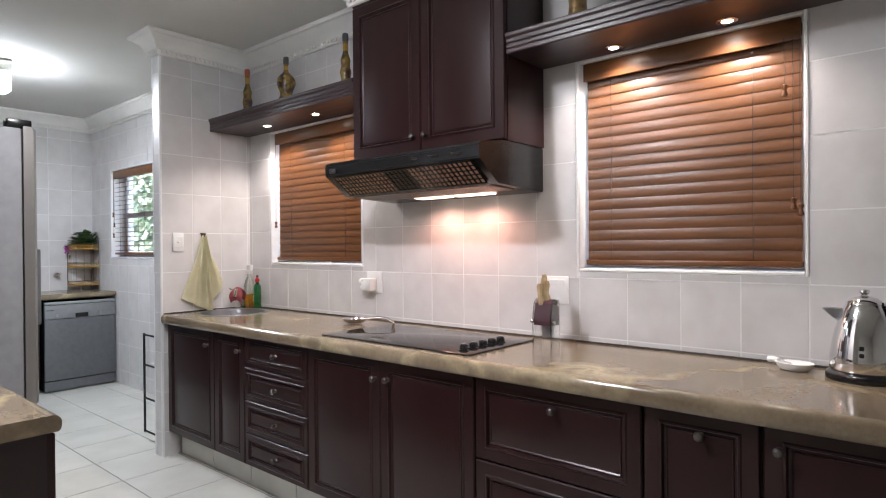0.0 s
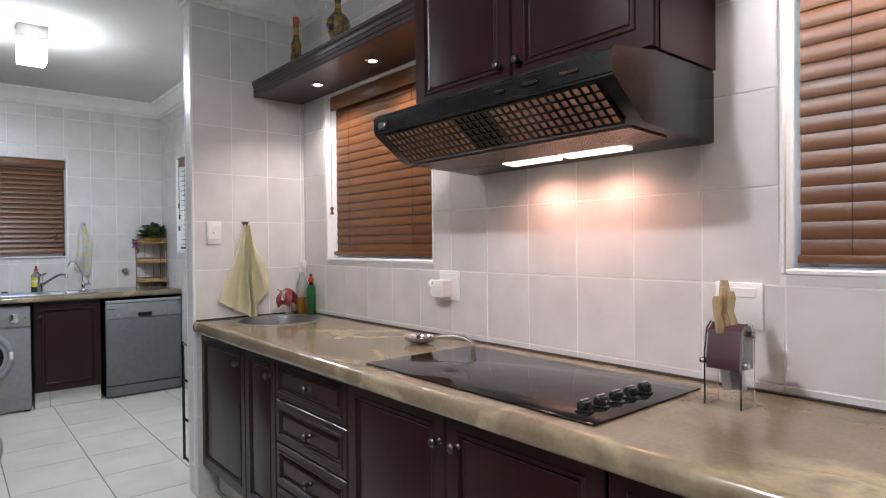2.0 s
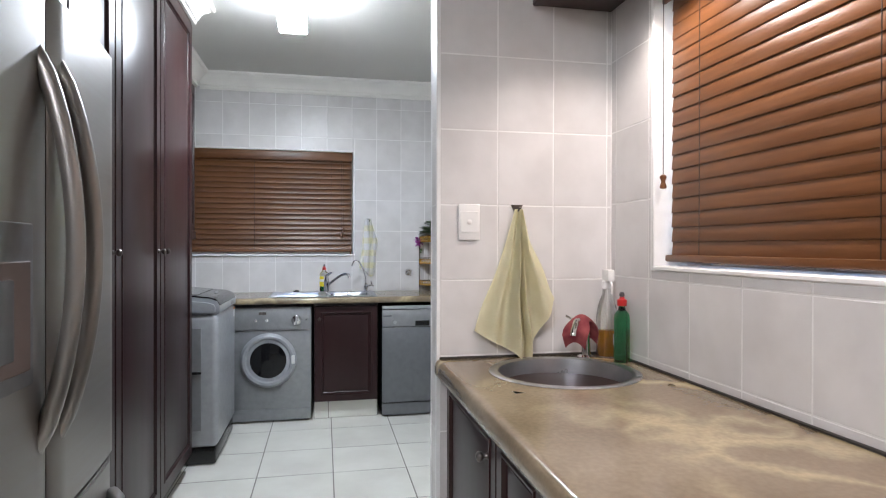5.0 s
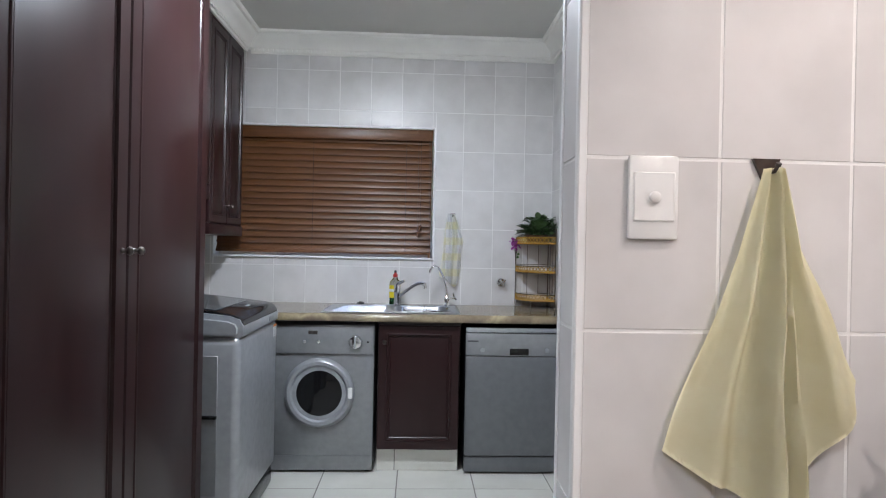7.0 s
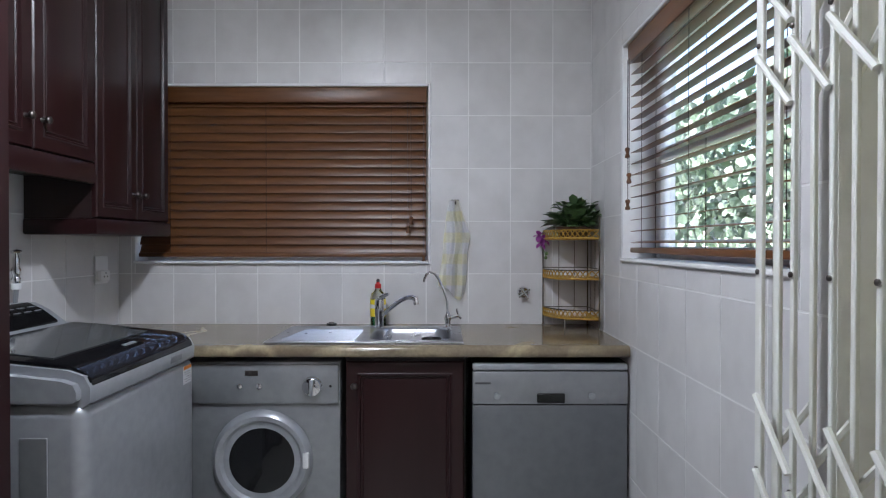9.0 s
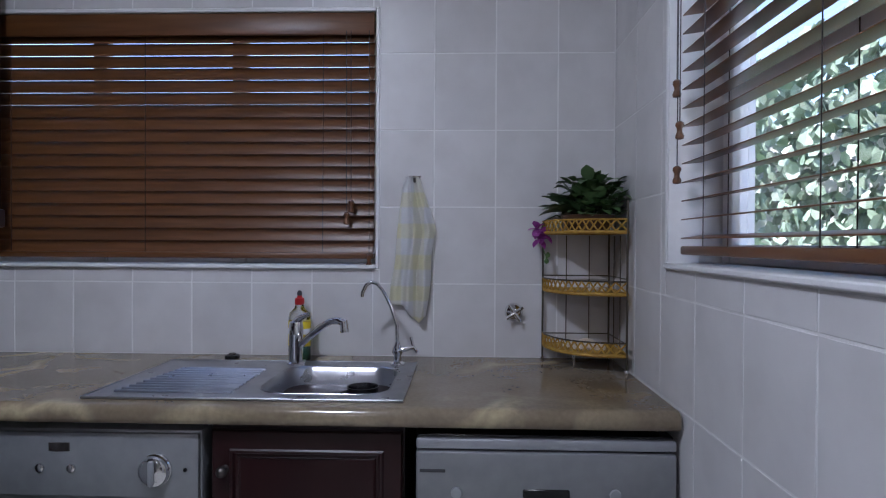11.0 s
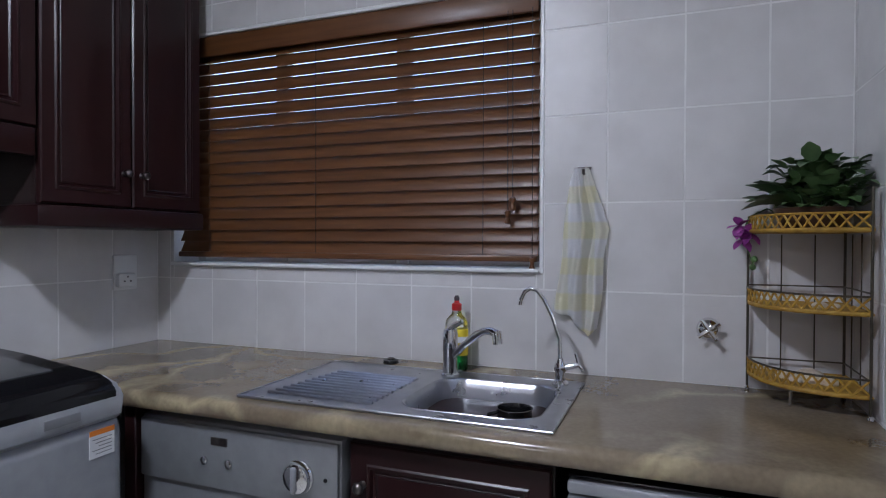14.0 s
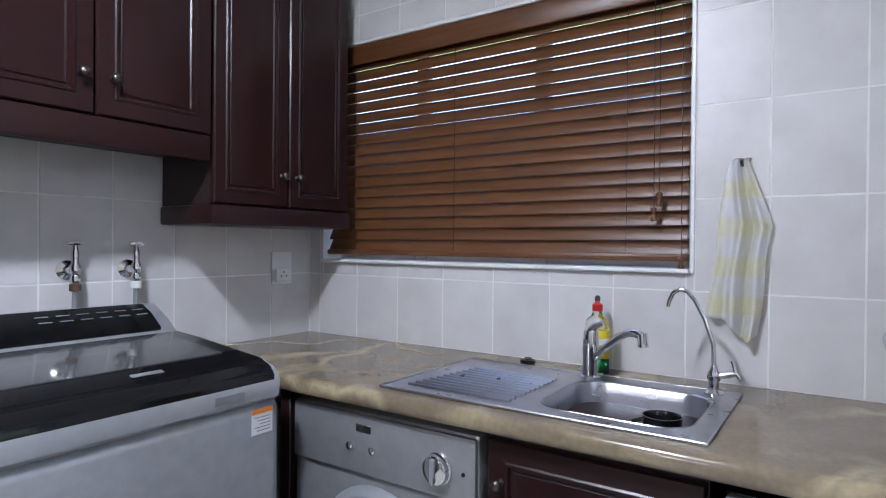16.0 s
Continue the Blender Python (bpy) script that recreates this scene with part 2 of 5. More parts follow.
def box(x0, x1, y0, y1, z0, z1, bevel=0.0, seg=2, bm=None):
    """A box, with rounded edges if asked; added to bm if given."""
    b = bmesh.new()
    bmesh.ops.create_cube(b, size=1)
    for v in b.verts:
        v.co = Vector(((x0 + x1) / 2 + v.co.x * (x1 - x0), (y0 + y1) / 2 + v.co.y * (y1 - y0), (z0 + z1) / 2 + v.co.z * (z1 - z0)))
    if bevel:
        bmesh.ops.bevel(b, geom=b.edges[:], offset=bevel, segments=seg, profile=0.5, affect="EDGES")
    return merge(bm, b)


def merge(bm, b):
    if bm is None:
        return b
    me = bpy.data.meshes.new("scratch")
    b.to_mesh(me)
    b.free()
    bm.from_mesh(me)
    bpy.data.meshes.remove(me)
    return bm


def turned(profile, seg=20, bm=None, m=Matrix()):
    """A lathed solid: profile of (radius, height), closed at both ends."""
    b = bmesh.new()
    rings = [[b.verts.new(m @ Vector((r * math.cos(2 * math.pi * i / seg), r * math.sin(2 * math.pi * i / seg), z))) for i in range(seg)] for r, z in profile]
    for a, c in zip(rings, rings[1:]):
        for i in range(seg):
            b.faces.new((a[i], a[(i + 1) % seg], c[(i + 1) % seg], c[i]))
    b.faces.new(list(reversed(rings[0])))
    b.faces.new(rings[-1])
    return merge(bm, b)


def tube(points, r, seg=10, bm=None, closed=False):
    """A round bar along points; r may be one radius or one a point."""
    b = bmesh.new()
    pts = [Vector(p) for p in points]
    radii = r if isinstance(r, (list, tuple)) else [r] * len(pts)
    rings, side = [], None
    for i, p in enumerate(pts):
        if closed:
            d = pts[(i + 1) % len(pts)] - pts[i - 1]
        else:
            d = pts[min(i + 1, len(pts) - 1)] - pts[max(i - 1, 0)]
        d.normalize()
        if side is None:
            side = d.orthogonal().normalized()
        side = (side - d * side.dot(d)).normalized()
        up = d.cross(side)
        rings.append([b.verts.new(p + radii[i] * (math.cos(a) * side + math.sin(a) * up)) for a in [2 * math.pi * k / seg for k in range(seg)]])
    pairs = list(zip(rings, rings[1:])) + ([(rings[-1], rings[0])] if closed else [])
    for a, c in pairs:
        for i in range(seg):
            b.faces.new((a[i], a[(i + 1) % seg], c[(i + 1) % seg], c[i]))
    if not closed:
        b.faces.new(list(reversed(rings[0])))
        b.faces.new(rings[-1])
    return merge(bm, b)


def arc(centre, r, a0, a1, n, plane="xz"):
    out = []
    for i in range(n + 1):
        a = radians(a0 + (a1 - a0) * i / n)
        c, s = r * math.cos(a), r * math.sin(a)
        x, y, z = centre
        out.append((x + c, y, z + s) if plane == "xz" else (x + c, y + s, z) if plane == "xy" else (x, y + c, z + s))
    return out


def prism(outline, axis, a, c, bm=None):
    """An outline in the two other axes, extruded along axis from a to c."""
    b = bmesh.new()
    place = {"x": lambda p, w: (w, p[0], p[1]), "y": lambda p, w: (p[0], w, p[1]), "z": lambda p, w: (p[0], p[1], w)}[axis]
    lo = [b.verts.new(place(p, a)) for p in outline]
    hi = [b.verts.new(place(p, c)) for p in outline]
    k = len(outline)
    for i in range(k):
        b.faces.new((lo[i], lo[(i + 1) % k], hi[(i + 1) % k], hi[i]))
    b.faces.new(lo[::-1])
    b.faces.new(hi)
    bmesh.ops.recalc_face_normals(b, faces=b.faces[:])
    return merge(bm, b)


def loops(rects, bm=None, depth=0.018):
    """A board in the xz plane whose front (towards -y) steps through rectangles (x0, x1, z0, z1, y), outermost first."""
    b = bmesh.new()
    rings = []
    x0, x1, z0, z1, _ = rects[0]
    for q in [(x0, x1, z0, z1, depth)] + rects:
        rings.append([b.verts.new((q[i], q[4], q[j])) for i, j in ((0, 2), (1, 2), (1, 3), (0, 3))])
    for a, c in zip(rings, rings[1:]):
        for i in range(4):
            b.faces.new((a[i], a[(i + 1) % 4], c[(i + 1) % 4], c[i]))
    b.faces.new(rings[-1])
    b.faces.new(rings[0][::-1])
    return merge(bm, b)


def panel(x0, x1, z0, z1, rail=0.055):
    """A raised-panel cabinet front, its back at y = 0 and its face at about y = -0.02."""
    steps = ((0.0, -0.014), (0.004, -0.019), (rail - 0.012, -0.019), (rail - 0.008, -0.0225), (rail - 0.003, -0.0225), (rail + 0.001, -0.013),
             (rail + 0.006, -0.013), (rail + 0.009, -0.016), (rail + 0.013, -0.0125), (rail + min(0.035, 0.018 + 0.3 * max(0, min(x1 - x0, z1 - z0) / 2 - rail - 0.03)), -0.018))
    return loops([(x0 + i, x1 - i, z0 + i, z1 - i, y) for i, y in steps], depth=0.0)


def knob(parent, x, z, y=-0.019, material=None, r=0.0132):
    m = Matrix.Translation((x, y, z)) @ pose(0, 0, 0, 90, 0, 0)
    prof = [(0.009, 0), (0.0095, 0.002), (0.006, 0.006), (0.0055, 0.013), (r * 0.85, 0.017), (r, 0.022), (r * 0.92, 0.027), (r * 0.55, 0.031), (0.002, 0.032)]
    return part("handle", turned(prof, 16, None, m), material or M_PEWTER, parent, "antique pewter knob")


def cut(rect, holes):
    """The rectangle less the holes, as rectangles (u0, u1, v0, v1)."""
    todo = [rect]
    for h in holes:
        rest = []
        for r in todo:
            u0, u1, v0, v1 = r
            a0, a1, b0, b1 = max(u0, h[0]), min(u1, h[1]), max(v0, h[2]), min(v1, h[3])
            if a0 >= a1 or b0 >= b1:
                rest.append(r)
                continue
            rest += [q for q in ((u0, a0, v0, v1), (a1, u1, v0, v1), (a0, a1, v0, b0), (a0, a1, b1, v1)) if q[1] - q[0] > 1e-4 and q[3] - q[2] > 1e-4]
        todo = rest
    return todo


TILE_MESHES = {}


def tile_mesh(w, h, thick, material, joint):
    key = (round(w, 4), round(h, 4), thick, material.name)
    if key not in TILE_MESHES:
        me = bpy.data.meshes.new("tile")
        e = 0.0006
        w2, h2 = w / 2 - joint / 2, h / 2 - joint / 2
        vs = [(sx * w2, 0, sz * h2) for sx, sz in ((-1, -1), (1, -1), (1, 1), (-1, 1))]
        vs += [(sx * w2, -thick + e * 0.6, sz * h2) for sx, sz in ((-1, -1), (1, -1), (1, 1), (-1, 1))]
        vs += [(sx * (w2 - e), -thick, sz * (h2 - e)) for sx, sz in ((-1, -1), (1, -1), (1, 1), (-1, 1))]
        fs = [(8, 9, 10, 11)]
        for k in (0, 4):
            fs += [(k + i, k + (i + 1) % 4, k + 4 + (i + 1) % 4, k + 4 + i) for i in range(4)]
        me.from_pydata(vs, [], fs)
        me.materials.append(material)
        TILE_MESHES[key] = me
    return TILE_MESHES[key]


TILE_JOBS = []


def tile_later(*job):
    TILE_JOBS.append(job)


def lay_tiles(wall, m, area, holes, u_line, v_line, du, dv, thick, material, joint=0.005):
    """Tiles over area (u0, u1, v0, v1) of the plane m (its x and z are u and v, its -y faces the room)."""
    u0, u1, v0, v1 = area
    i = math.floor((u0 - u_line) / du)
    while u_line + i * du < u1 - 1e-6:
        j = math.floor((v0 - v_line) / dv)
        while v_line + j * dv < v1 - 1e-6:
            r = (max(u0, u_line + i * du), min(u1, u_line + (i + 1) * du), max(v0, v_line + j * dv), min(v1, v_line + (j + 1) * dv))
            for a, c, b, d in cut(r, holes):
                if c - a > 0.012 and d - b > 0.012:
                    t = new("tile", tile_mesh(c - a, d - b, thick, material, joint))
                    t.parent = wall
                    t.matrix_parent_inverse = wall.matrix_world.inverted()
                    t.matrix_world = m @ pose((a + c) / 2, 0, (b + d) / 2, random.uniform(-0.12, 0.12), 0, random.uniform(-0.12, 0.12))
            j += 1
        i += 1


# ---- the shell ----
CEIL = 2.60
YK, YL, XB, YLEFT = 3.570, 3.613, -7.628, 1.348
XP0, XP1, YP = -4.603, -4.700, 2.960
W1 = (-4.335, -3.452, 1.186, 2.035)
W2 = (-2.096, -1.285, 1.186, 2.035)
W3 = (1.43, 2.832, 1.18, 2.015)
W4 = (-7.125, -5.985, 1.208, 2.035)
DOOR = (-5.86, -4.95, 0.0, 2.06)
T = 0.0012


def wall(name, x0, x1, y0, y1, holes, axis, label, material=M_GROUT):
    """A wall of boxes round its openings; holes run along axis."""
    bm = bmesh.new()
    span = (x0, x1) if axis == "x" else (y0, y1)
    for a, c, b, d in cut((*span, 0, CEIL), holes):
        if axis == "x":
            box(a, c, y0, y1, b, d, bm=bm)
        else:
            box(x0, x1, a, c, b, d, bm=bm)
    return solid(name, bm, material, label, "wall", kind="structure", smooth=None)


wall_kitchen = wall("wall_north", XP1, 1.6, YK, 3.82, [W1, W2], "x", "white-tiled kitchen wall with two windows")
wall_laundry = wall("wall_laundry_side", XB - 0.2, XP1, YL, 3.82, [W4, DOOR], "x", "white-tiled laundry wall with window and outer door")
wall_back = wall("wall_west", XB - 0.2, XB, YLEFT - 0.2, YL, [W3], "y", "white-tiled laundry wall behind the sink")
wall_left = wall("wall_south", XB, -2.5, YLEFT - 0.2, YLEFT, [], "x", "white-tiled wall behind cupboards and washing machine")
pillar = wall("wall_pillar", XP1, XP0, YP, YK, [], "x", "narrow tiled wall between kitchen and laundry")
wall("wall_return", -2.7, -2.5, -1.2, YLEFT - 0.2, [], "y", "plain painted wall", M_WALL)
wall("wall_rear", -2.7, 1.8, -1.4, -1.2, [], "x", "plain painted wall", M_WALL)
wall("wall_east", 1.6, 1.8, -1.2, 3.82, [], "y", "plain painted wall", M_WALL)
solid("ceiling", box(XB - 0.2, 1.8, -1.4, 3.82, CEIL, CEIL + 0.12), M_PAINT, "flat white painted ceiling", "ceiling", kind="structure", smooth=None)
floor = solid("floor", box(XB - 0.2, 1.8, -1.4, 3.82, -0.15, -T), M_FGROUT, "pale ceramic floor tiles with dark joints", "floor", kind="structure", smooth=None)

# white tile edging round the window recesses and on the pillar's corners
for k, (w, yy) in enumerate(((W1, YK), (W2, YK), (W4, YL))):
    bm = bmesh.new()
    a, c, b, d = w
    e = 0.013
    for r in ((a - e, a, b - e, d + e), (c, c + e, b - e, d + e), (a, c, b - e, b), (a, c, d, d + e)):
        box(r[0], r[1], yy - T - 0.004, yy + 0.001, r[2], r[3], 0.003, 1, bm)
    solid("trim_%d" % (k + 1), bm, M_WHITE, "white tile edging round a window recess", "trim", kind="structure")
bm = bmesh.new()
a, c, b, d = W3
for r in ((a, c, b - e, b), (a, c, d, d + e), (c, c + e, b - e, d + e)):
    box(XB - 0.001, XB + T + 0.004, r[0], r[1], r[2], r[3], 0.003, 1, bm)
solid("trim_4", bm, M_WHITE, "white tile edging round a window recess", "trim", kind="structure")
bm = bmesh.new()
for cx, sx in ((XP0 + T, -1), (XP1 - T, 1)):
    bmesh_arc = [(cx, YP - T + 0.012), (cx, YP - T + 0.003), (cx + sx * 0.003, YP - T), (cx + sx * 0.012, YP - T), (cx + sx * 0.012, YP - T + 0.012)]
    prism([(x + (-sx) * 0.0025, y - 0.0025) for x, y in bmesh_arc], "z", 0, 2.47, bm)
solid("trim_5", bm, M_WHITE, "white rounded edging on the wall corners", "trim", kind="structure")

ident = Matrix.Translation((0, YK, 0))
tile_later(wall_kitchen, ident, (XP0 + T, 0.2, 0.88, 2.5), [(w[0] - e, w[1] + e, w[2] - e, w[3] + e) for w in (W1, W2)], -2.922, 1.146, 0.206, 0.243)
tile_later(wall_laundry, Matrix.Translation((0, YL, 0)), (XB + T, XP1, 0.0, 2.5), [(w[0] - e, w[1] + e, w[2] - e, w[3] + e) for w in (W4, DOOR)], -6.955, 1.13, 0.2165, 0.25)
east = pose(XB, 0, 0, 0, 0, 90)
tile_later(wall_back, east, (YLEFT + T, YL - T, 0.88, 2.5), [(W3[0], W3[1] + e, W3[2] - e, W3[3] + e)], 3.226, 1.12, 0.2015, 0.252)
tile_later(wall_left, pose(0, YLEFT, 0, 0, 0, 180), (6.18, -XB - T, 0.0, 2.5), [], 7.23, 1.122, 0.2, 0.25)
tile_later(pillar, pose(XP0, 0, 0, 0, 0, 90), (YP, YK - T, 0.0, 2.5), [], 3.163, 1.134, 0.1945, 0.2455)
tile_later(pillar, pose(0, YP, 0), (XP1 + 0.004, XP0 - 0.004, 0.0, 2.5), [], XP1, 1.134, 0.3, 0.2455)
tile_later(pillar, pose(XP1, 0, 0, 0, 0, -90), (-YL + T, -YP, 0.0, 2.5), [], -3.163, 1.134, 0.1945, 0.2455)


def cornice(name, p, q, inward, trim=(0, 0)):
    """Stepped plaster cornice with a row of dentils, from p to q under the ceiling."""
    p, q, w = Vector((*p, 0)), Vector((*q, 0)), Vector((*inward, 0))
    d = (q - p).normalized()
    prof = [(0.0, 2.472), (0.014, 2.472), (0.018, 2.482), (0.018, 2.500), (0.028, 2.503), (0.034, 2.522), (0.050, 2.548), (0.076, 2.566), (0.082, 2.575),
            (0.098, 2.577), (0.104, 2.586), (0.104, CEIL - 0.001), (0.0, CEIL - 0.001)]
    bm = bmesh.new()
    ends = []
    for s, o, t in ((p, 1, trim[0]), (q, -1, trim[1])):
        ends.append([bm.verts.new((s + w * a + d * o * a * t) + Vector((0, 0, z))) for a, z in prof])
    k = len(prof)
    for i in range(k):
        bm.faces.new((ends[0][i], ends[0][(i + 1) % k], ends[1][(i + 1) % k], ends[1][i]))
    bm.faces.new(ends[0][::-1])
    bm.faces.new(ends[1])
    bmesh.ops.recalc_face_normals(bm, faces=bm.faces[:])
    ob = solid(name, bm, M_CORNICE, "white moulded plaster cornice with dentils", "cornice", kind="structure", smooth=30)
    den = bmesh.new()
    n = int((q - p).length / 0.03)
    for i in range(n):
        s = p + d * (i + 0.5) * (q - p).length / n
        c = [s + w * 0.017, s + w * 0.029]
        x0, x1 = sorted((c[0].x + abs(d.x) * -0.008, c[1].x + abs(d.x) * 0.008)) if abs(d.x) > 0.5 else sorted((c[0].x, c[1].x))
        y0, y1 = sorted((c[0].y, c[1].y)) if abs(d.x) > 0.5 else (c[0].y - 0.008, c[1].y + 0.008)
        box(x0, x1, y0, y1, 2.484, 2.499, bm=den)
    tagged(part("dentil_row", den, M_CORNICE, ob, smooth=None), kind="stuff")


cornice("cornice_1", (XP0 + T, YK - T), (-3.176, YK - T), (0, -1), (1, 0))
cornice("cornice_2", (-2.262, YK - T), (1.6, YK - T), (0, -1))
cornice("cornice_3", (XP0 + T, YP - T), (XP0 + T, YK - T), (1, 0), (-1, 1))
cornice("cornice_4", (XP1 - T, YP - T), (XP0 + T, YP - T), (0, -1), (-1, -1))
cornice("cornice_5", (XP1 - T, YL - T), (XP1 - T, YP - T), (-1, 0), (1, -1))
cornice("cornice_6", (XB + T, YL - T), (XP1 - T, YL - T), (0, -1), (1, 1))
cornice("cornice_7", (XB + T, YLEFT + 0.3), (XB + T, YL - T), (1, 0), (0, 1))
cornice("cornice_8", (-7.57, 1.62), (-6.20, 1.62), (0, 1), (-1, 0))
cornice("cornice_9", (-6.20, 1.885), (-3.57, 1.885), (0, 1), (-1, 0))

# ---- outdoors ----
bm = bmesh.new()
bmesh.ops.create_grid(bm, x_segments=8, y_segments=8, size=200)
for v in bm.verts:
    v.co.z = -0.2
solid("ground", bm, M_GRASS, "rough green lawn outside the house", "ground", kind="structure")
solid("garden_wall", box(-20, 6, 5.6, 5.8, -0.2, 2.1), M_OUTWALL, "white plastered garden wall", "wall", kind="structure", smooth=None)
rng = random.Random(4)
bm = bmesh.new()
for i in range(9500):
    x, z = rng.uniform(-12.8, -6.2), rng.uniform(-0.1, 2.6)
    y = 5.35 + 0.16 * noise.noise((x * 1.6, z * 1.6, 0)) + rng.uniform(-0.14, 0.1)
    if x > -6.6 + 0.3 * noise.noise((z * 2, 3, 0)):
        continue
    s = rng.uniform(0.05, 0.085)
    m = Matrix.Translation((x, y, z)) @ Euler((rng.uniform(-0.9, 0.5), rng.uniform(-0.6, 0.6), rng.uniform(-3, 3))).to_matrix().to_4x4()
    vs = [bm.verts.new(m @ Vector((s * a, 0.15 * s * abs(a), s * b))) for a, b in ((0, -0.6), (0.55, -0.35), (0.5, 0.25), (0, 0.75), (-0.5, 0.25), (-0.55, -0.35))]
    bm.faces.new((vs[0], vs[1], vs[2], vs[3]))
    bm.faces.new((vs[0], vs[3], vs[4], vs[5]))
solid("ivy_hedge", bm, M_IVY, "dense green ivy climbing the garden wall", "hedge", kind="stuff", smooth=None)

# ---- windows and blinds ----


def window(name, m, w, h, uprights, label, transom=None):
    """A white steel window in the xz plane of m, with its panes."""
    ob = thing(name, m, label, "window", kind="structure")
    f = 0.045
    xs = [0] + uprights + [w]
    for x in xs:
        wd = 0.05 if 0 < x < w else f
        c = min(max(x, wd / 2), w - wd / 2)
        part("window_frame", box(c - wd / 2, c + wd / 2, -0.02, 0.025, 0, h, 0.004, 1), M_WHITE, ob)
    zs = [0, h] + ([transom] if transom else [])
    for x0, x1 in zip(xs, xs[1:]):
        for z in zs:
            c = min(max(z, f / 2), h - f / 2)
            part("window_frame", box(x0 + 0.026, x1 - 0.026, -0.018, 0.022, c - f / 2, c + f / 2, 0.004, 1), M_WHITE, ob)
        p = part("pane", box(x0 + 0.02, x1 - 0.02, 0.0, 0.004, 0.02, h - 0.02), M_GLASS, ob, smooth=None)
        p.visible_shadow = False
    part("window_sill", box(0, w, -0.16, -0.02, -0.012, 0.001, 0.003, 1), M_WHITE, ob)
    return ob


window("window_1", Matrix.Translation((W1[0], 3.75, W1[2])), W1[1] - W1[0], W1[3] - W1[2], [0.45], "white-framed kitchen window behind a wooden blind")
window("window_2", Matrix.Translation((W2[0], 3.75, W2[2])), W2[1] - W2[0], W2[3] - W2[2], [0.41], "white-framed kitchen window behind a wooden blind")
window("window_3", pose(XB - 0.14, W3[0], W3[2], 0, 0, 90), W3[1] - W3[0], W3[3] - W3[2], [0.40, 0.90], "white-framed window above the laundry sink")
window("window_4", Matrix.Translation((W4[0], 3.76, W4[2])), W4[1] - W4[0], W4[3] - W4[2], [0.98], "white-framed laundry window looking onto ivy", 0.40)


def blind(m, w, h, tilt, label, ladders, cords, valance=0.075, pitch=0.042, lift=0.0):
    """A wooden venetian blind: hangs from z = 0, x from 0 to w, its room side towards -y."""
    ob = thing("venetian_blind", m, label, "blind", "wooden window blinds")
    part("valance", box(0.002, w - 0.002, -0.035, -0.022, -valance, -0.002, 0.004), M_SLAT, ob)
    part("headrail", box(0.008, w - 0.008, -0.02, 0.03, -0.05, -0.004, 0.003, 1), M_WOODIN, ob)
    bm = bmesh.new()
    sec = [(-0.025, 0.0004), (-0.0246, 0.0022), (-0.0235, 0.0028), (0.0235, 0.0028), (0.0246, 0.0022), (0.025, 0.0004), (0.0235, 0), (-0.0235, 0)]
    prism(sec, "x", 0.006, w - 0.006, bm)
    me = None
    bottom = -h + lift + 0.03
    n = int((-valance - bottom) / pitch) + 1
    for i in range(n):
        z = bottom + 0.02 + i * (-valance + 0.005 - bottom - 0.02) / max(1, n - 1)
        if me is None:
            s = part("slat", bm, M_SLAT, ob, smooth=30)
            me = s.data
        else:
            s = new("slat", me)
            s.parent = ob
        s.matrix_local = pose(rng.uniform(-0.001, 0.001), 0.002, z, tilt + rng.uniform(-1.5, 1.5), 0, 0)
    part("bottom_rail", box(0.005, w - 0.005, -0.025, 0.025, bottom - 0.020, bottom, 0.005), M_SLAT, ob)
    for x in ladders:
        bm = tube([(x, -0.026, -valance), (x, -0.026, bottom)], 0.0012, 5)
        tube([(x, 0.026, -valance), (x, 0.026, bottom)], 0.0012, 5, bm)
        part("ladder_cord", bm, M_WOODIN, ob)
    for x, length in cords:
        c = part("pull_cord", tube([(x, -0.040, -valance + 0.01), (x + 0.002, -0.041, -length)], 0.0014, 5), M_WOODIN, ob)
        part("tassel", turned([(0.004, 0), (0.009, -0.004), (0.010, -0.010), (0.006, -0.018), (0.006, -0.024), (0.010, -0.034), (0.009, -0.040), (0.003, -0.042)][::-1], 12, None,
                              Matrix.Translation((x + 0.002, -0.041, -length))), M_SLAT, c)
    return ob


KB = "closed reddish-brown wooden venetian blind in a tiled recess"
blind(Matrix.Translation((W1[0] + 0.02, YK + 0.045, W1[3])), W1[1] - W1[0] - 0.025, W1[3] - W1[2], 85, KB, [0.17, 0.70], [(0.02, 0.58)], lift=0.004)
blind(Matrix.Translation((W2[0] + 0.012, YK + 0.045, W2[3])), W2[1] - W2[0] - 0.02, W2[3] - W2[2], 86, KB, [0.12, 0.64], [(0.74, 0.22), (0.765, 0.60), (0.785, 0.62)], lift=0.004)
blind(pose(XB - 0.035, W3[0] + 0.004, W3[3], 0, 0, 90), W3[1] - W3[0] - 0.008, W3[3] - W3[2], 65,
      "half-closed brown wooden venetian blind above the sink", [0.16, 0.62, 1.22], [(1.30, 0.66), (1.315, 0.62), (1.375, 0.80)], lift=0.01)
blind(Matrix.Translation((W4[0] + 0.03, YL + 0.04, W4[3])), W4[1] - W4[0] - 0.04, W4[3] - W4[2], 8,
      "open brown wooden venetian blind letting in daylight", [0.14, 0.55, 0.96], [(0.02, 0.40), (0.04, 0.50), (0.025, 0.60)], lift=0.012)

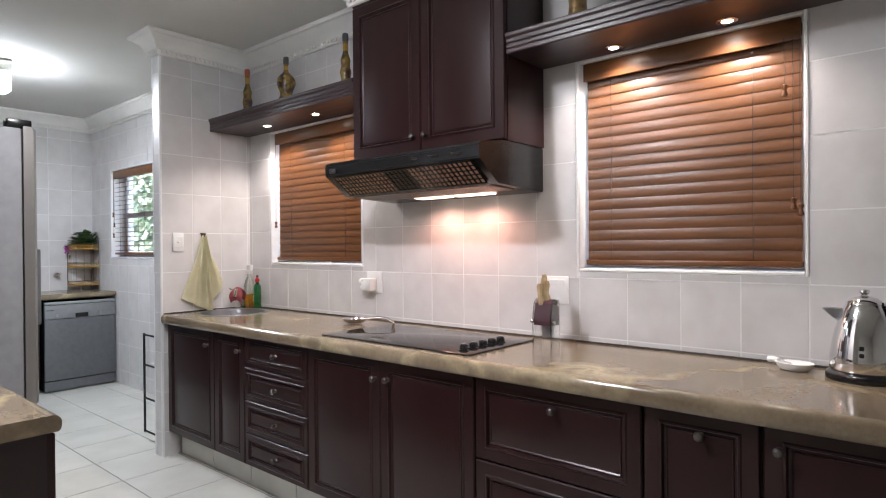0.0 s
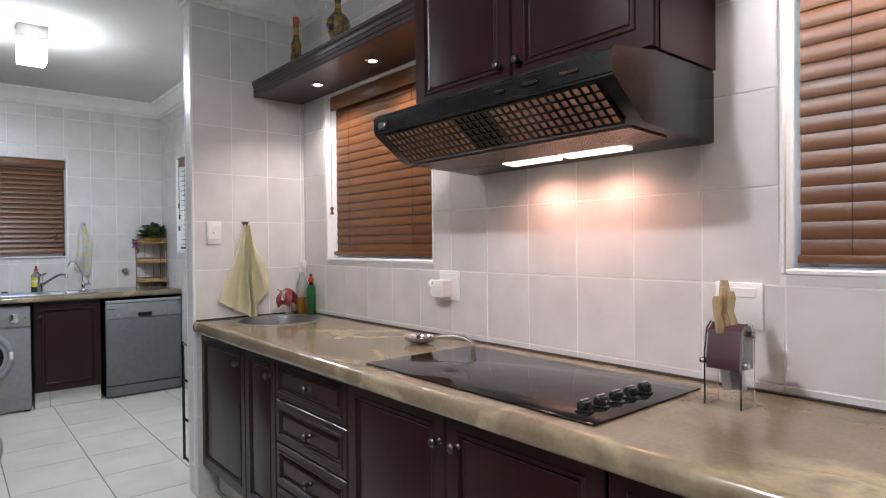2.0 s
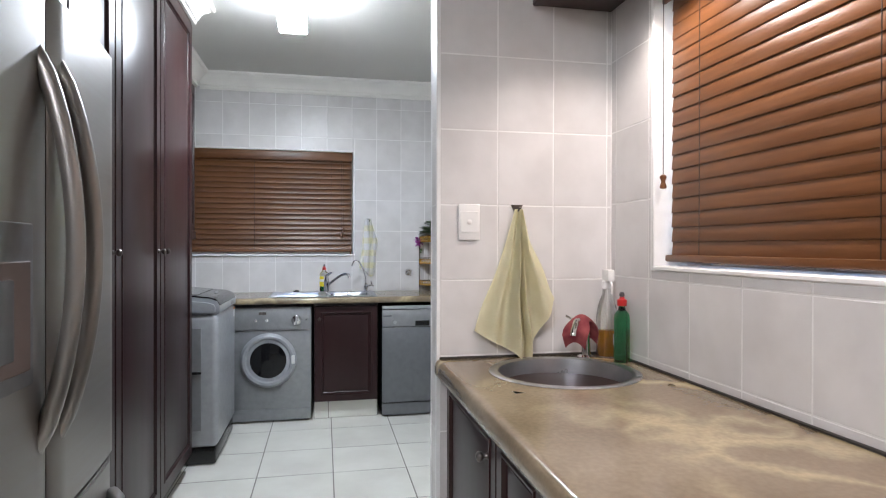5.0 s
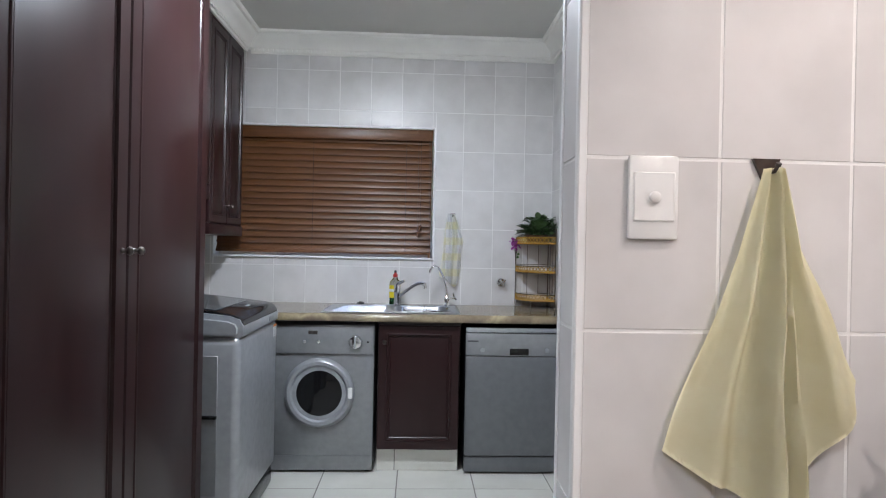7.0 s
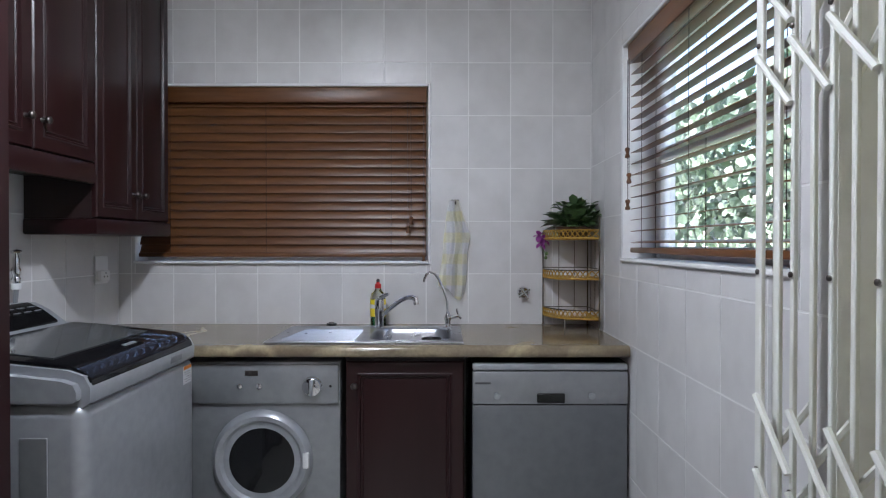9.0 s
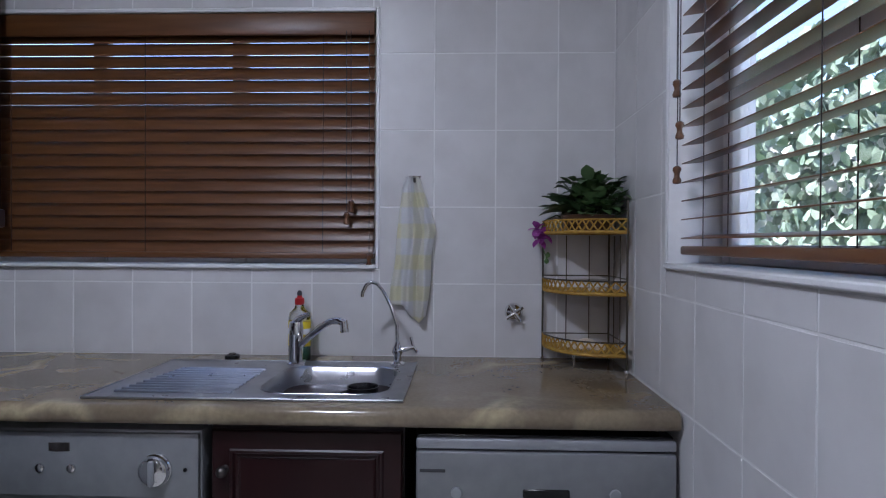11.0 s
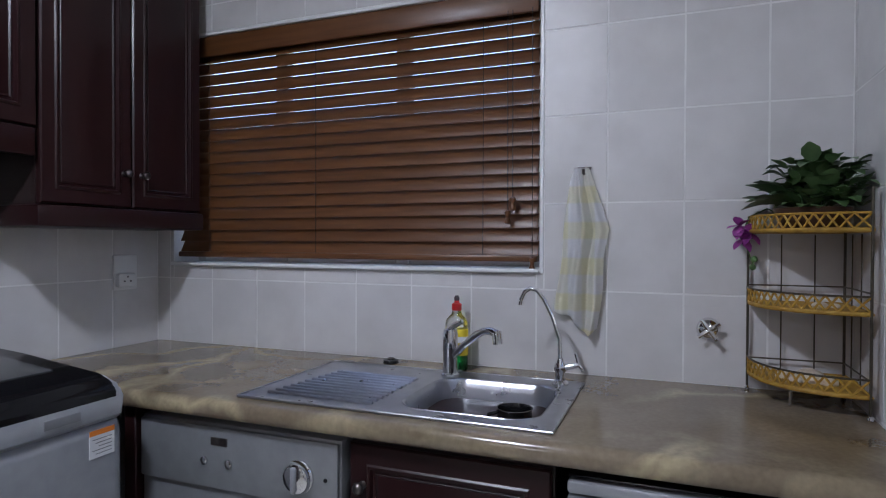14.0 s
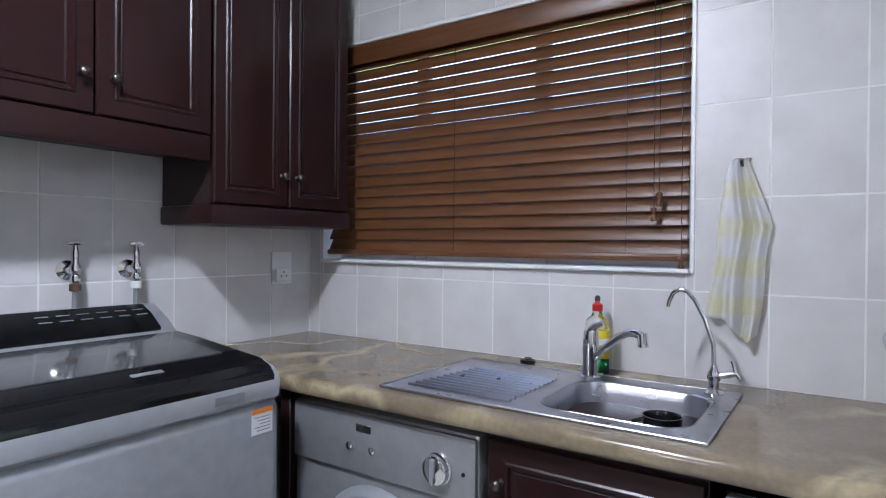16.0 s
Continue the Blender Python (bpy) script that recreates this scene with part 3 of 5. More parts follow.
# ---- outer door and folding gate ----
door = thing("door_1", Matrix.Translation((DOOR[0], 3.74, 0)), "cream-painted boarded outer door behind a folding gate", "door", kind="structure")
for i in range(9):
    part("board", box(0.004 + i * 0.1008, 0.101 + i * 0.1008, -0.02, 0.025, 0.01, 2.05, 0.006, 1), M_CREAMDOOR, door)
part("crossbar", box(0.0, 0.91, -0.032, -0.02, 0.955, 0.985, 0.004, 1), M_WOODIN, door)
gate = thing("folding_security_gate", Matrix.Translation((-5.90, 3.50, 0.012)), "white steel trellis security gate, partly folded, before the door", "gate")
bars = [0.0, 0.105, 0.205, 0.305, 0.405, 0.505, 0.605]
for i, x in enumerate(bars):
    wd = 0.022 if i == 0 else 0.011
    part("upright", box(x - wd / 2, x + wd / 2, -0.010, -0.001, 0, 2.04, 0.002, 1), M_GATE, gate)
    part("upright", box(x - wd / 2 + 0.018, x + wd / 2 + 0.018, 0.012, 0.021, 0, 2.04, 0.002, 1), M_GATE, gate)
for i, (a, c) in enumerate(zip(bars, bars[1:])):
    for z in (0.18, 0.32, 0.78, 0.92, 1.55, 1.69, 1.86):
        for s in (1, -1):
            yy = -0.014 if s > 0 else 0.026
            z0, z1 = (z + 0.05, z - 0.06) if s > 0 else (z - 0.05, z + 0.06)
            b = tube([(a, yy, z0), (c, yy, z1)], 0.0065, 6)
            part("lattice_bar", b, M_GATE, gate)
for i, x in enumerate(bars):
    for z in (0.22, 0.83, 1.20, 1.62, 1.9):
        part("rivet", turned([(0.005, 0), (0.005, 0.003), (0.002, 0.005)], 8, None, pose(x, -0.010, z, 90, 0, 0)), M_PEWTER, gate)
for z in (0.3, 1.85):
    part("wall_bracket", box(-0.018, 0.018, 0.0, 0.118, z, z + 0.04, 0.003, 1), M_GATE, gate)

# ---- cabinets ----


def fronts(ob, rows, rail=0.055):
    """Doors or drawer fronts (name, x0, x1, z0, z1, knob x, knob z) on a cabinet whose face is at y = 0."""
    for name, x0, x1, z0, z1, kx, kz in rows:
        d = part(name, panel(x0 + 0.0015, x1 - 0.0015, z0, z1, min(rail, (z1 - z0) * 0.22, (x1 - x0) * 0.24)), M_WOOD, ob, smooth=25)
        if kx is not None:
            knob(d, kx, kz)


def kitchen_unit(x0, x1, rows, label):
    ob = thing("base_cabinet", Matrix.Translation((0, 3.008, 0)), label, "cabinet", "kitchen base cabinets")
    part("body", box(x0 + 0.001, x1 - 0.001, 0.001, 0.50, 0.15, 0.838), M_WOODIN, ob, smooth=None)
    fronts(ob, rows)
    return ob


DK = "dark mahogany base cabinet under the brown worktop, "
kitchen_unit(-4.590, -3.722, [("door", -4.588, -4.03, 0.155, 0.83, -4.091, 0.74), ("door", -4.03, -3.724, 0.155, 0.83, -3.762, 0.742)], DK + "doors shut")
zs = [0.155, 0.325, 0.495, 0.665, 0.834]
kitchen_unit(-3.722, -3.185, [("drawer", -3.720, -3.187, zs[i], zs[i + 1] - 0.004, -3.436, (zs[i] + zs[i + 1]) / 2) for i in range(4)], DK + "four shut drawers")
kitchen_unit(-3.185, -2.213, [("door", -3.183, -2.699, 0.155, 0.83, -2.722, 0.742), ("door", -2.699, -2.215, 0.155, 0.83, -2.648, 0.746)], DK + "two shut doors")
kitchen_unit(-2.213, -1.602, [("drawer", -2.211, -1.604, 0.53, 0.83, -1.892, 0.753), ("drawer", -2.211, -1.604, 0.155, 0.526, -1.892, 0.45)], DK + "two deep drawers")
kitchen_unit(-1.602, -1.292, [("door", -1.600, -1.294, 0.155, 0.83, -1.44, 0.765)], DK + "narrow shut door")
kitchen_unit(-1.292, -0.72, [("door", -1.290, -0.722, 0.155, 0.83, -1.25, 0.763)], DK + "wide shut door")
kitchen_unit(-0.72, 0.2, [("door", -0.718, -0.26, 0.155, 0.83, -0.29, 0.775), ("door", -0.26, 0.198, 0.155, 0.83, -0.23, 0.775)], DK + "two shut doors")
plinth = solid("baseboard", box(-4.59, 0.2, 3.075, 3.2, 0.0, 0.149), M_FGROUT, "beige tiled plinth under the base cabinets", "plinth", kind="structure", smooth=None)
tile_later(plinth, Matrix.Translation((0, 3.075, 0)), (-4.59, 0.2, 0.0, 0.148), [], -4.2, 0.0, 0.405, 0.2, "floor")


def round_hole_plate(bm, x0, x1, y0, y1, z, cx, cy, r, n=48):
    rim, out = [], []
    for i in range(n):
        a = 2 * math.pi * (i + 0.5) / n
        c, s = math.cos(a), math.sin(a)
        rim.append(bm.verts.new((cx + r * c, cy + r * s, z)))
        k = min((x1 - cx) / c if c > 1e-6 else 9, (x0 - cx) / c if c < -1e-6 else 9, (y1 - cy) / s if s > 1e-6 else 9, (y0 - cy) / s if s < -1e-6 else 9)
        out.append(bm.verts.new((cx + k * c, cy + k * s, z)))
    for i in range(n):
        bm.faces.new((rim[i], out[i], out[(i + 1) % n], rim[(i + 1) % n]))


def worktop(edge, slab, label):
    ob = thing("worktop", Matrix(), label, "worktop")
    bmesh.ops.remove_doubles(slab, verts=slab.verts[:], dist=0.0002)
    part("slab", slab, M_STONE, ob, smooth=35)
    part("rounded_edge", edge, M_STONE, ob, smooth=35)


def nose(front, out, lo, hi):
    """The rounded edge of a worktop, as an outline of (depth, height); out is the way it points."""
    k = hi - lo
    pts = [(front + out * -0.03, lo), (front - out * 0.008, lo), (front - out * 0.003, lo + 0.10 * k), (front, lo + 0.3 * k), (front, lo + 0.6 * k), (front - out * 0.003, lo + 0.78 * k),
           (front - out * 0.008, lo + 0.91 * k), (front - out * 0.016, hi), (front - out * 0.03, hi)]
    return pts


TOP, UNDER = 0.880, 0.838
SINK = (-4.338, 3.285, 0.198)
bm = bmesh.new()
rim = prism(nose(2.950, -1, 0.825, TOP), "x", -4.591, 0.2)
hole = (SINK[0] - 0.22, SINK[0] + 0.22, SINK[1] - 0.22, SINK[1] + 0.22)
for a, c, b, d in cut((-4.591, 0.2, 2.980, YK - 0.001), [hole]):
    box(a, c, b, d, UNDER, TOP, bm=bm)
round_hole_plate(bm, *hole, TOP, *SINK)
worktop(rim, bm, "glossy brown marbled kitchen worktop with rounded edge")
solid("sealant_strip", box(-4.59, 0.2, YK - 0.017, YK - 0.009, TOP, TOP + 0.007, 0.002, 1, box(-4.592, -4.584, 2.965, YK - 0.02, TOP, TOP + 0.007, 0.002, 1)), M_SEAL,
      "thin black sealant line along the worktop", "sealant")

# round sink
ob = thing("round_sink", Matrix.Translation((SINK[0], SINK[1], TOP)), "round stainless steel sink bowl set in the worktop", "sink")
r = SINK[2]
part("bowl", turned([(0.03, -0.165), (r - 0.05, -0.16), (r - 0.025, -0.14), (r - 0.012, -0.02), (r - 0.008, 0.001), (r, 0.004), (r + 0.016, 0.004), (r + 0.020, 0.0015), (r + 0.02, 0.0003),
                     (r - 0.004, 0.0003), (r - 0.008, -0.02), (r - 0.02, -0.145), (r - 0.05, -0.17), (0.03, -0.172)], 48), M_SINK, ob)
part("drain", turned([(0.03, -0.166), (0.034, -0.163), (0.03, -0.161), (0.012, -0.163), (0.004, -0.164)], 20), M_CHROME, ob)

# tall cupboards and fridge surround
tall = thing("tall_cupboard", pose(0, 1.868, 0, 0, 0, 180), "tall dark mahogany cupboard with panelled doors shut", "cupboard")
part("body", box(4.51, 6.19, 0.001, 0.515, 0.08, 2.58), M_WOODIN, tall, smooth=None)
fronts(tall, [("door", 4.97, 5.545, 0.10, 2.46, 5.515, 1.22), ("door", 5.55, 6.185, 0.10, 2.46, 5.585, 1.22), ("door", 4.515, 4.965, 0.10, 2.46, 4.935, 1.22)], 0.07)
part("plinth", box(4.51, 6.19, 0.04, 0.06, 0.0, 0.08), M_WOODIN, tall, smooth=None)
part("top_rail", box(4.51, 6.19, -0.016, 0.0, 2.462, 2.58, 0.004, 1), M_WOOD, tall)
over = thing("wall_cabinet", pose(0, 1.868, 0, 0, 0, 180), "dark mahogany cabinet above the fridge", "cabinet")
part("body", box(3.57, 4.508, 0.001, 0.515, 1.80, 2.58), M_WOODIN, over, smooth=None)
fronts(over, [("door", 3.573, 4.035, 1.81, 2.46, 4.0, 1.85), ("door", 4.04, 4.505, 1.81, 2.46, 4.075, 1.85)])
part("top_rail", box(3.57, 4.508, -0.016, 0.0, 2.462, 2.58, 0.004, 1), M_WOOD, over)

# laundry wall cabinets
wa = thing("wall_cabinet", pose(0, 1.602, 0, 0, 0, 180), "dark mahogany corner wall cabinet with two shut doors", "cabinet")
part("body", box(6.985, 7.565, 0.001, 0.25, 1.315, 2.58), M_WOODIN, wa, smooth=None)
fronts(wa, [("door", 6.987, 7.275, 1.362, 2.46, 7.245, 1.465), ("door", 7.278, 7.563, 1.362, 2.46, 7.310, 1.465)], 0.05)
part("light_rail", box(6.975, 7.572, -0.026, 0.25, 1.297, 1.357, 0.008), M_WOOD, wa)
part("top_rail", box(6.985, 7.565, -0.016, 0.0, 2.462, 2.58, 0.004, 1), M_WOOD, wa)
wb = thing("wall_cabinet", pose(0, 1.602, 0, 0, 0, 180), "dark mahogany wall cabinet above the washing machine", "cabinet")
part("body", box(6.20, 6.983, 0.001, 0.25, 1.515, 2.58), M_WOODIN, wb, smooth=None)
fronts(wb, [("door", 6.203, 6.648, 1.562, 2.46, 6.613, 1.658), ("door", 6.651, 6.98, 1.562, 2.46, 6.690, 1.658)], 0.055)
part("light_rail", box(6.20, 6.973, -0.024, 0.0, 1.482, 1.558, 0.008), M_WOOD, wb)
part("top_rail", box(6.20, 6.983, -0.016, 0.0, 2.462, 2.58, 0.004, 1), M_WOOD, wb)

# laundry base unit, end panel, worktop
lb = thing("base_cabinet", pose(-7.062, 0, 0, 0, 0, 90), "dark mahogany sink cabinet with one shut door", "cabinet")
part("body", box(2.53, 2.985, 0.001, 0.5, 0.128, 0.835), M_WOODIN, lb, smooth=None)
fronts(lb, [("door", 2.532, 2.983, 0.13, 0.815, 2.567, 0.725)])
lp = solid("baseboard_2", box(-7.5, -7.09, 2.53, 2.985, 0.0, 0.127), M_FGROUT, "beige tiled plinth under the sink cabinet", "plinth", kind="structure", smooth=None)
tile_later(lp, pose(-7.09, 0, 0, 0, 0, 90), (2.53, 2.985, 0.0, 0.126), [], 2.63, 0.0, 0.405, 0.2, "floor")
solid("end_panel", box(-7.60, -7.035, 1.865, 1.905, 0.0, 0.835, 0.003, 1), M_WOOD, "dark mahogany end panel beside the dryer", "panel")
LS = (-7.505, -7.055, 2.215, 2.98)
bm = bmesh.new()
rim = prism(nose(-7.003, 1, UNDER, TOP), "y", YLEFT + 0.009, YL - 0.009)
for a, c, b, d in cut((XB + 0.001, -7.033, YLEFT + 0.009, YL - 0.009), [(-7.44, -7.10, 2.60, 2.945)]):
    box(a, c, b, d, UNDER, TOP, bm=bm)
worktop(rim, bm, "brown marbled laundry worktop with rounded edge")

# kitchen counter beside the fridge
cc = thing("base_cabinet", pose(0, 1.79, 0, 0, 0, 180), "dark mahogany base cabinet beside the fridge", "cabinet")
part("body", box(2.61, 3.55, 0.001, 0.44, 0.10, 0.838), M_WOODIN, cc, smooth=None)
fronts(cc, [("door", 2.612, 3.08, 0.11, 0.83, 3.05, 0.745), ("door", 3.082, 3.55, 0.11, 0.83, 3.11, 0.745)])
part("plinth", box(2.65, 3.55, 0.05, 0.40, 0.0, 0.10), M_WOODIN, cc, smooth=None)
bm = bmesh.new()
rim = prism(nose(1.815, 1, UNDER, TOP), "x", -3.56, -2.585)
box(-3.56, -2.585, YLEFT + 0.001, 1.785, UNDER, TOP, bm=bm)
worktop(rim, bm, "short brown marbled worktop beside the fridge")

# ---- shelves with downlights ----
for x0, x1, lab in ((-4.591, -3.178, "dark wooden pelmet shelf holding oil bottles"), (-2.260, 0.2, "dark wooden pelmet shelf with reeded edge")):
    ob = thing("pelmet_shelf", Matrix.Translation((0, 0, 0)), lab, "shelf")
    part("board", box(x0, x1, 3.30, YK - 0.009, 2.045, 2.122), M_SHELF, ob, smooth=None)
    bm = prism([(3.299, 2.043), (3.283, 2.043), (3.279, 2.048), (3.279, 2.060), (3.283, 2.064), (3.279, 2.068), (3.279, 2.080), (3.283, 2.084), (3.279, 2.088), (3.277, 2.102),
                (3.270, 2.110), (3.270, 2.122), (3.274, 2.126), (3.299, 2.126)], "x", x0, x1)
    part("reeded_edge", bm, M_SHELF, ob, smooth=20)
for x, y in DOWNLIGHTS:
    ob = thing("downlight", Matrix.Translation((x, y, 2.0445)), "small round recessed downlight, switched on", "downlight", "shelf downlights")
    part("ring", turned([(0.024, 0.0), (0.033, -0.001), (0.034, -0.003), (0.030, -0.005), (0.024, -0.004)], 24), M_CHROME, ob)
    part("bulb", turned([(0.024, -0.0005), (0.024, -0.003), (0.016, -0.0045), (0.002, -0.005)], 20), M_DOWN, ob, "lit bulb")

# ---- cabinet over the hob and its hood ----
hc = thing("wall_cabinet", Matrix.Translation((0, 3.29, 0)), "dark mahogany wall cabinet over the cooker hood", "cabinet")
part("body", box(-3.176, -2.262, 0.001, 0.275, 1.705, 2.58), M_WOOD, hc, smooth=None)
fronts(hc, [("door", -3.174, -2.720, 1.71, 2.46, -2.757, 1.775), ("door", -2.718, -2.264, 1.71, 2.46, -2.682, 1.775)], 0.06)
part("top_rail", box(-3.176, -2.262, -0.018, 0.0, 2.462, 2.58, 0.006, 1), M_WOOD, hc)
cornice("cornice_11", (-3.176, 3.272), (-2.262, 3.272), (0, -1), (-1, -1))
hood = thing("cooker_hood", Matrix.Translation((0, 0, 0)), "black slanted cooker hood with lit lamps under the cabinet", "cooker hood")
HX0, HX1 = -3.180, -2.268
sec = [(3.566, 1.513), (3.225, 1.529), (3.104, 1.618), (3.100, 1.666), (3.112, 1.680), (3.29, 1.703), (3.566, 1.703)]
bm = prism(sec, "x", HX0, HX1)
bmesh.ops.bevel(bm, geom=[g for g in bm.edges if abs(g.verts[0].co.x - g.verts[1].co.x) > 0.1], offset=0.004, segments=2, affect="EDGES")
part("body", bm, M_BLACK, hood, smooth=35)
d = Vector((0, 3.104 - 3.225, 1.618 - 1.529))
length = d.length
d.normalize()
face = Matrix(((1, 0, 0, 0), (0, d.y, -d.z, 3.225), (0, d.z, d.y, 1.529), (0, 0, 0, 1)))
# The gauze's pink is the hood lamps' warm light, painted as base colour.
M_GRILLE = mat("lamplit_hood_gauze", (0.62, 0.36, 0.24), 0.45, 0.6, (0.5, 0.28, 0.18), 30, 0.3, 400)
for gx0, gx1, back, lab in ((HX0 + 0.05, -2.80, M_GRILLE, "metal filter behind a black grid, pink lamplight put into its colour"), (-2.793, -2.667, M_BLACK, "dark middle panel behind a black grid"),
                            (-2.66, HX1 - 0.045, M_GRILLE, "metal filter behind a black grid, pink lamplight put into its colour")):
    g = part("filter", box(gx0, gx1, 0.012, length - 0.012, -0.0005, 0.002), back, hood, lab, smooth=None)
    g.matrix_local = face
    nx = round((gx1 - gx0) / 0.024)
    for i in range(nx + 1):
        x = gx0 + (gx1 - gx0) * i / nx
        b = part("grid_bar", box(x - 0.0035, x + 0.0035, 0.008, length - 0.008, 0.002, 0.005), M_BLACK, g, smooth=None)
    for i in range(6):
        y = 0.012 + (length - 0.024) * i / 5
        part("grid_bar", box(gx0, gx1, y - 0.0025, y + 0.0025, 0.0025, 0.0055), M_BLACK, g, smooth=None)
# Brownish steel; the colour also holds the warm glow of the hood lamps.
M_PERF = mat("lamplit_perforated_steel", (0.30, 0.20, 0.15), 0.35, 0.85, (0.20, 0.13, 0.10), 60, 0.3, 300)
under = Matrix.Translation((0, 3.225, 1.529)) @ pose(0, 0, 0, -2.69, 0, 0)
mp_ = part("mesh_panel", box(HX0 + 0.04, HX1 - 0.04, 0.012, 0.175, -0.006, 0.0, 0.001, 1), M_PERF, hood, "brownish perforated steel grease filter with warm lamplight in its colour")
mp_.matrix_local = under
holes = bmesh.new()
for i in range(84):
    for j in range(13):
        x, y = HX0 + 0.055 + i * 0.0097, 0.024 + j * 0.0115
        vs = [holes.verts.new((x + u, y + v, -0.0064)) for u, v in ((0, 0), (0, 0.0062), (0.0052, 0.0062), (0.0052, 0))]
        holes.faces.new(vs)
tagged(part("perforation", holes, M_BLACK, mp_, smooth=None), kind="stuff")
for x, w in ((-2.79, 0.20), (-2.555, 0.215)):
    lens_ = part("lamp_lens", box(x - w / 2, x + w / 2, 0.182, 0.245, -0.008, 0.0, 0.002, 1), M_HOODLIT, hood, "glowing lamp lens")
    lens_.matrix_local = under
for x, w in ((-2.60, 0.03), (-2.50, 0.05), (-2.38, 0.05)):
    part("slider", box(x - w / 2, x + w / 2, 3.0945, 3.106, 1.640, 1.648, 0.003, 1), M_PEWTER, hood)
part("badge", box(HX0 + 0.035, HX0 + 0.075, 3.094, 3.106, 1.628, 1.650, 0.003, 1), M_PEWTER, hood)

# ---- hob ----
hob = thing("hob", Matrix.Translation((0, 0, TOP)), "black glass-ceramic hob with five knobs", "hob")
part("glass_top", box(-3.107, -2.258, 3.013, 3.468, 0.0, 0.006, 0.0025), M_GLOSSBLACK, hob)
for i in range(5):
    k = part("dial", turned([(0.021, 0), (0.021, 0.004), (0.017, 0.006), (0.0165, 0.020), (0.014, 0.024), (0.002, 0.025)], 20, None, Matrix.Translation((-2.325, 3.075 + i * 0.060, 0.006))), M_BLACK, hob, "black knob with steel cap")
    part("cap", box(-2.328, -2.322, 3.075 + i * 0.060 - 0.014, 3.075 + i * 0.060 + 0.014, 0.030, 0.034, 0.001, 1), M_CHROME, k)

# ---- fridge ----
fr = thing("fridge", Matrix.Translation((-3.58, -0.045, 0)), "stainless steel side-by-side door fridge with freezer drawer", "fridge")
part("body", box(-0.90, 0.0, 1.40, 2.035, 0.03, 1.74, 0.004, 1), M_SILVER2, fr)


def bowed(x0, x1, z0, z1, y0, y1, bow):
    n = 14
    full = -0.45
    pts = [(x0 + (x1 - x0) * i / n) for i in range(n + 1)]
    front = [(x, y1 + bow * (1 - ((x - full) / 0.45) ** 2) - (0.012 if i in (0, n) else 0.0)) for i, x in enumerate(pts)]
    b = prism([(x0, y0)] + front + [(x1, y0)], "z", z0, z1)
    bmesh.ops.bevel(b, geom=[e for e in b.edges if abs(e.verts[0].co.z - e.verts[1].co.z) < 1e-5 and min(e.verts[0].co.y, e.verts[1].co.y) > y0 + 0.01], offset=0.006, segments=2, affect="EDGES")
    return b


DISP = (-0.37, -0.09, 0.985, 1.285)
dl = part("door", bowed(-0.4475, -0.001, 0.69, 1.75, 2.04, 2.085, 0.03), M_STEEL, fr, "door with water dispenser")
dr_ = part("door", bowed(-0.899, -0.4525, 0.69, 1.75, 2.04, 2.085, 0.03), M_STEEL, fr)
fz = part("drawer", bowed(-0.899, -0.001, 0.06, 0.682, 2.04, 2.085, 0.03), M_STEEL, fr)


def bar(parent, x, z0, z1, y):
    n = 18
    pts = []
    for i in range(n + 1):
        s = i / n
        pts.append((x, y + 0.075 * math.sin(math.pi * s) ** 0.7, z0 + (z1 - z0) * s))
    b = tube(pts, 0.017, 12)
    part("handle", b, M_STEEL, parent, "long bowed steel bar handle")


bar(dl, -0.405, 0.85, 1.62, 2.10)
bar(dr_, -0.50, 0.85, 1.62, 2.10)
pts = [(-0.82 + 0.74 * i / 18, 2.105 + 0.075 * math.sin(math.pi * i / 18) ** 0.6, 0.60) for i in range(19)]
part("handle", tube(pts, 0.016, 12), M_STEEL, fz, "long bowed steel bar handle")
a, c, b, d = DISP
ds = part("dispenser", box(a, c, 2.085, 2.118, b + 0.0, d, 0.006), M_GREY, dl, "grey water dispenser panel")
part("recess", box(a + 0.02, c - 0.02, 2.112, 2.1205, b + 0.03, d - 0.07, 0.002, 1), mat("dispenser_recess", (0.16, 0.12, 0.11), 0.4, 0.2), ds)
part("paddle", box(a + 0.10, c - 0.10, 2.119, 2.132, b + 0.06, d - 0.10, 0.005), M_GREY, ds)
part("hinge_cover", box(-0.06, -0.005, 1.99, 2.07, 1.741, 1.775, 0.006), M_BLACK, fr)

# ---- laundry machines ----
wm = thing("washing_machine", Matrix.Translation((-6.92, 1.40, 0)), "silver top-loading washing machine with black glass lid", "washing machine")
W_, D_ = 0.66, 0.61
bm = box(0, W_, 0, D_, 0.10, 0.86, 0.035, 4)
part("body", bm, M_SILVER, wm)
part("base", box(0.012, W_ - 0.012, 0.02, D_ - 0.012, 0.0, 0.105, 0.02), M_BLACK, wm)
top = [(0.0, 0.845), (D_ - 0.02, 0.845), (D_ + 0.004, 0.862), (D_ + 0.006, 0.90), (D_ - 0.01, 0.930), (D_ - 0.05, 0.944), (0.16, 0.985), (0.10, 1.03), (0.05, 1.055), (0.0, 1.055)]
bm = prism(top, "x", -0.004, W_ + 0.004)
bmesh.ops.bevel(bm, geom=[e for e in bm.edges if abs(e.verts[0].co.x - e.verts[1].co.x) < 1e-5], offset=0.022, segments=4, affect="EDGES")
part("top_cover", bm, M_SILVER, wm)


def slab(pts, x0, x1, thick):
    """A plate that follows the (depth, height) points across x0 to x1."""
    return prism(pts + [(y - 0.0, z - thick) for y, z in pts[::-1]], "x", x0, x1)


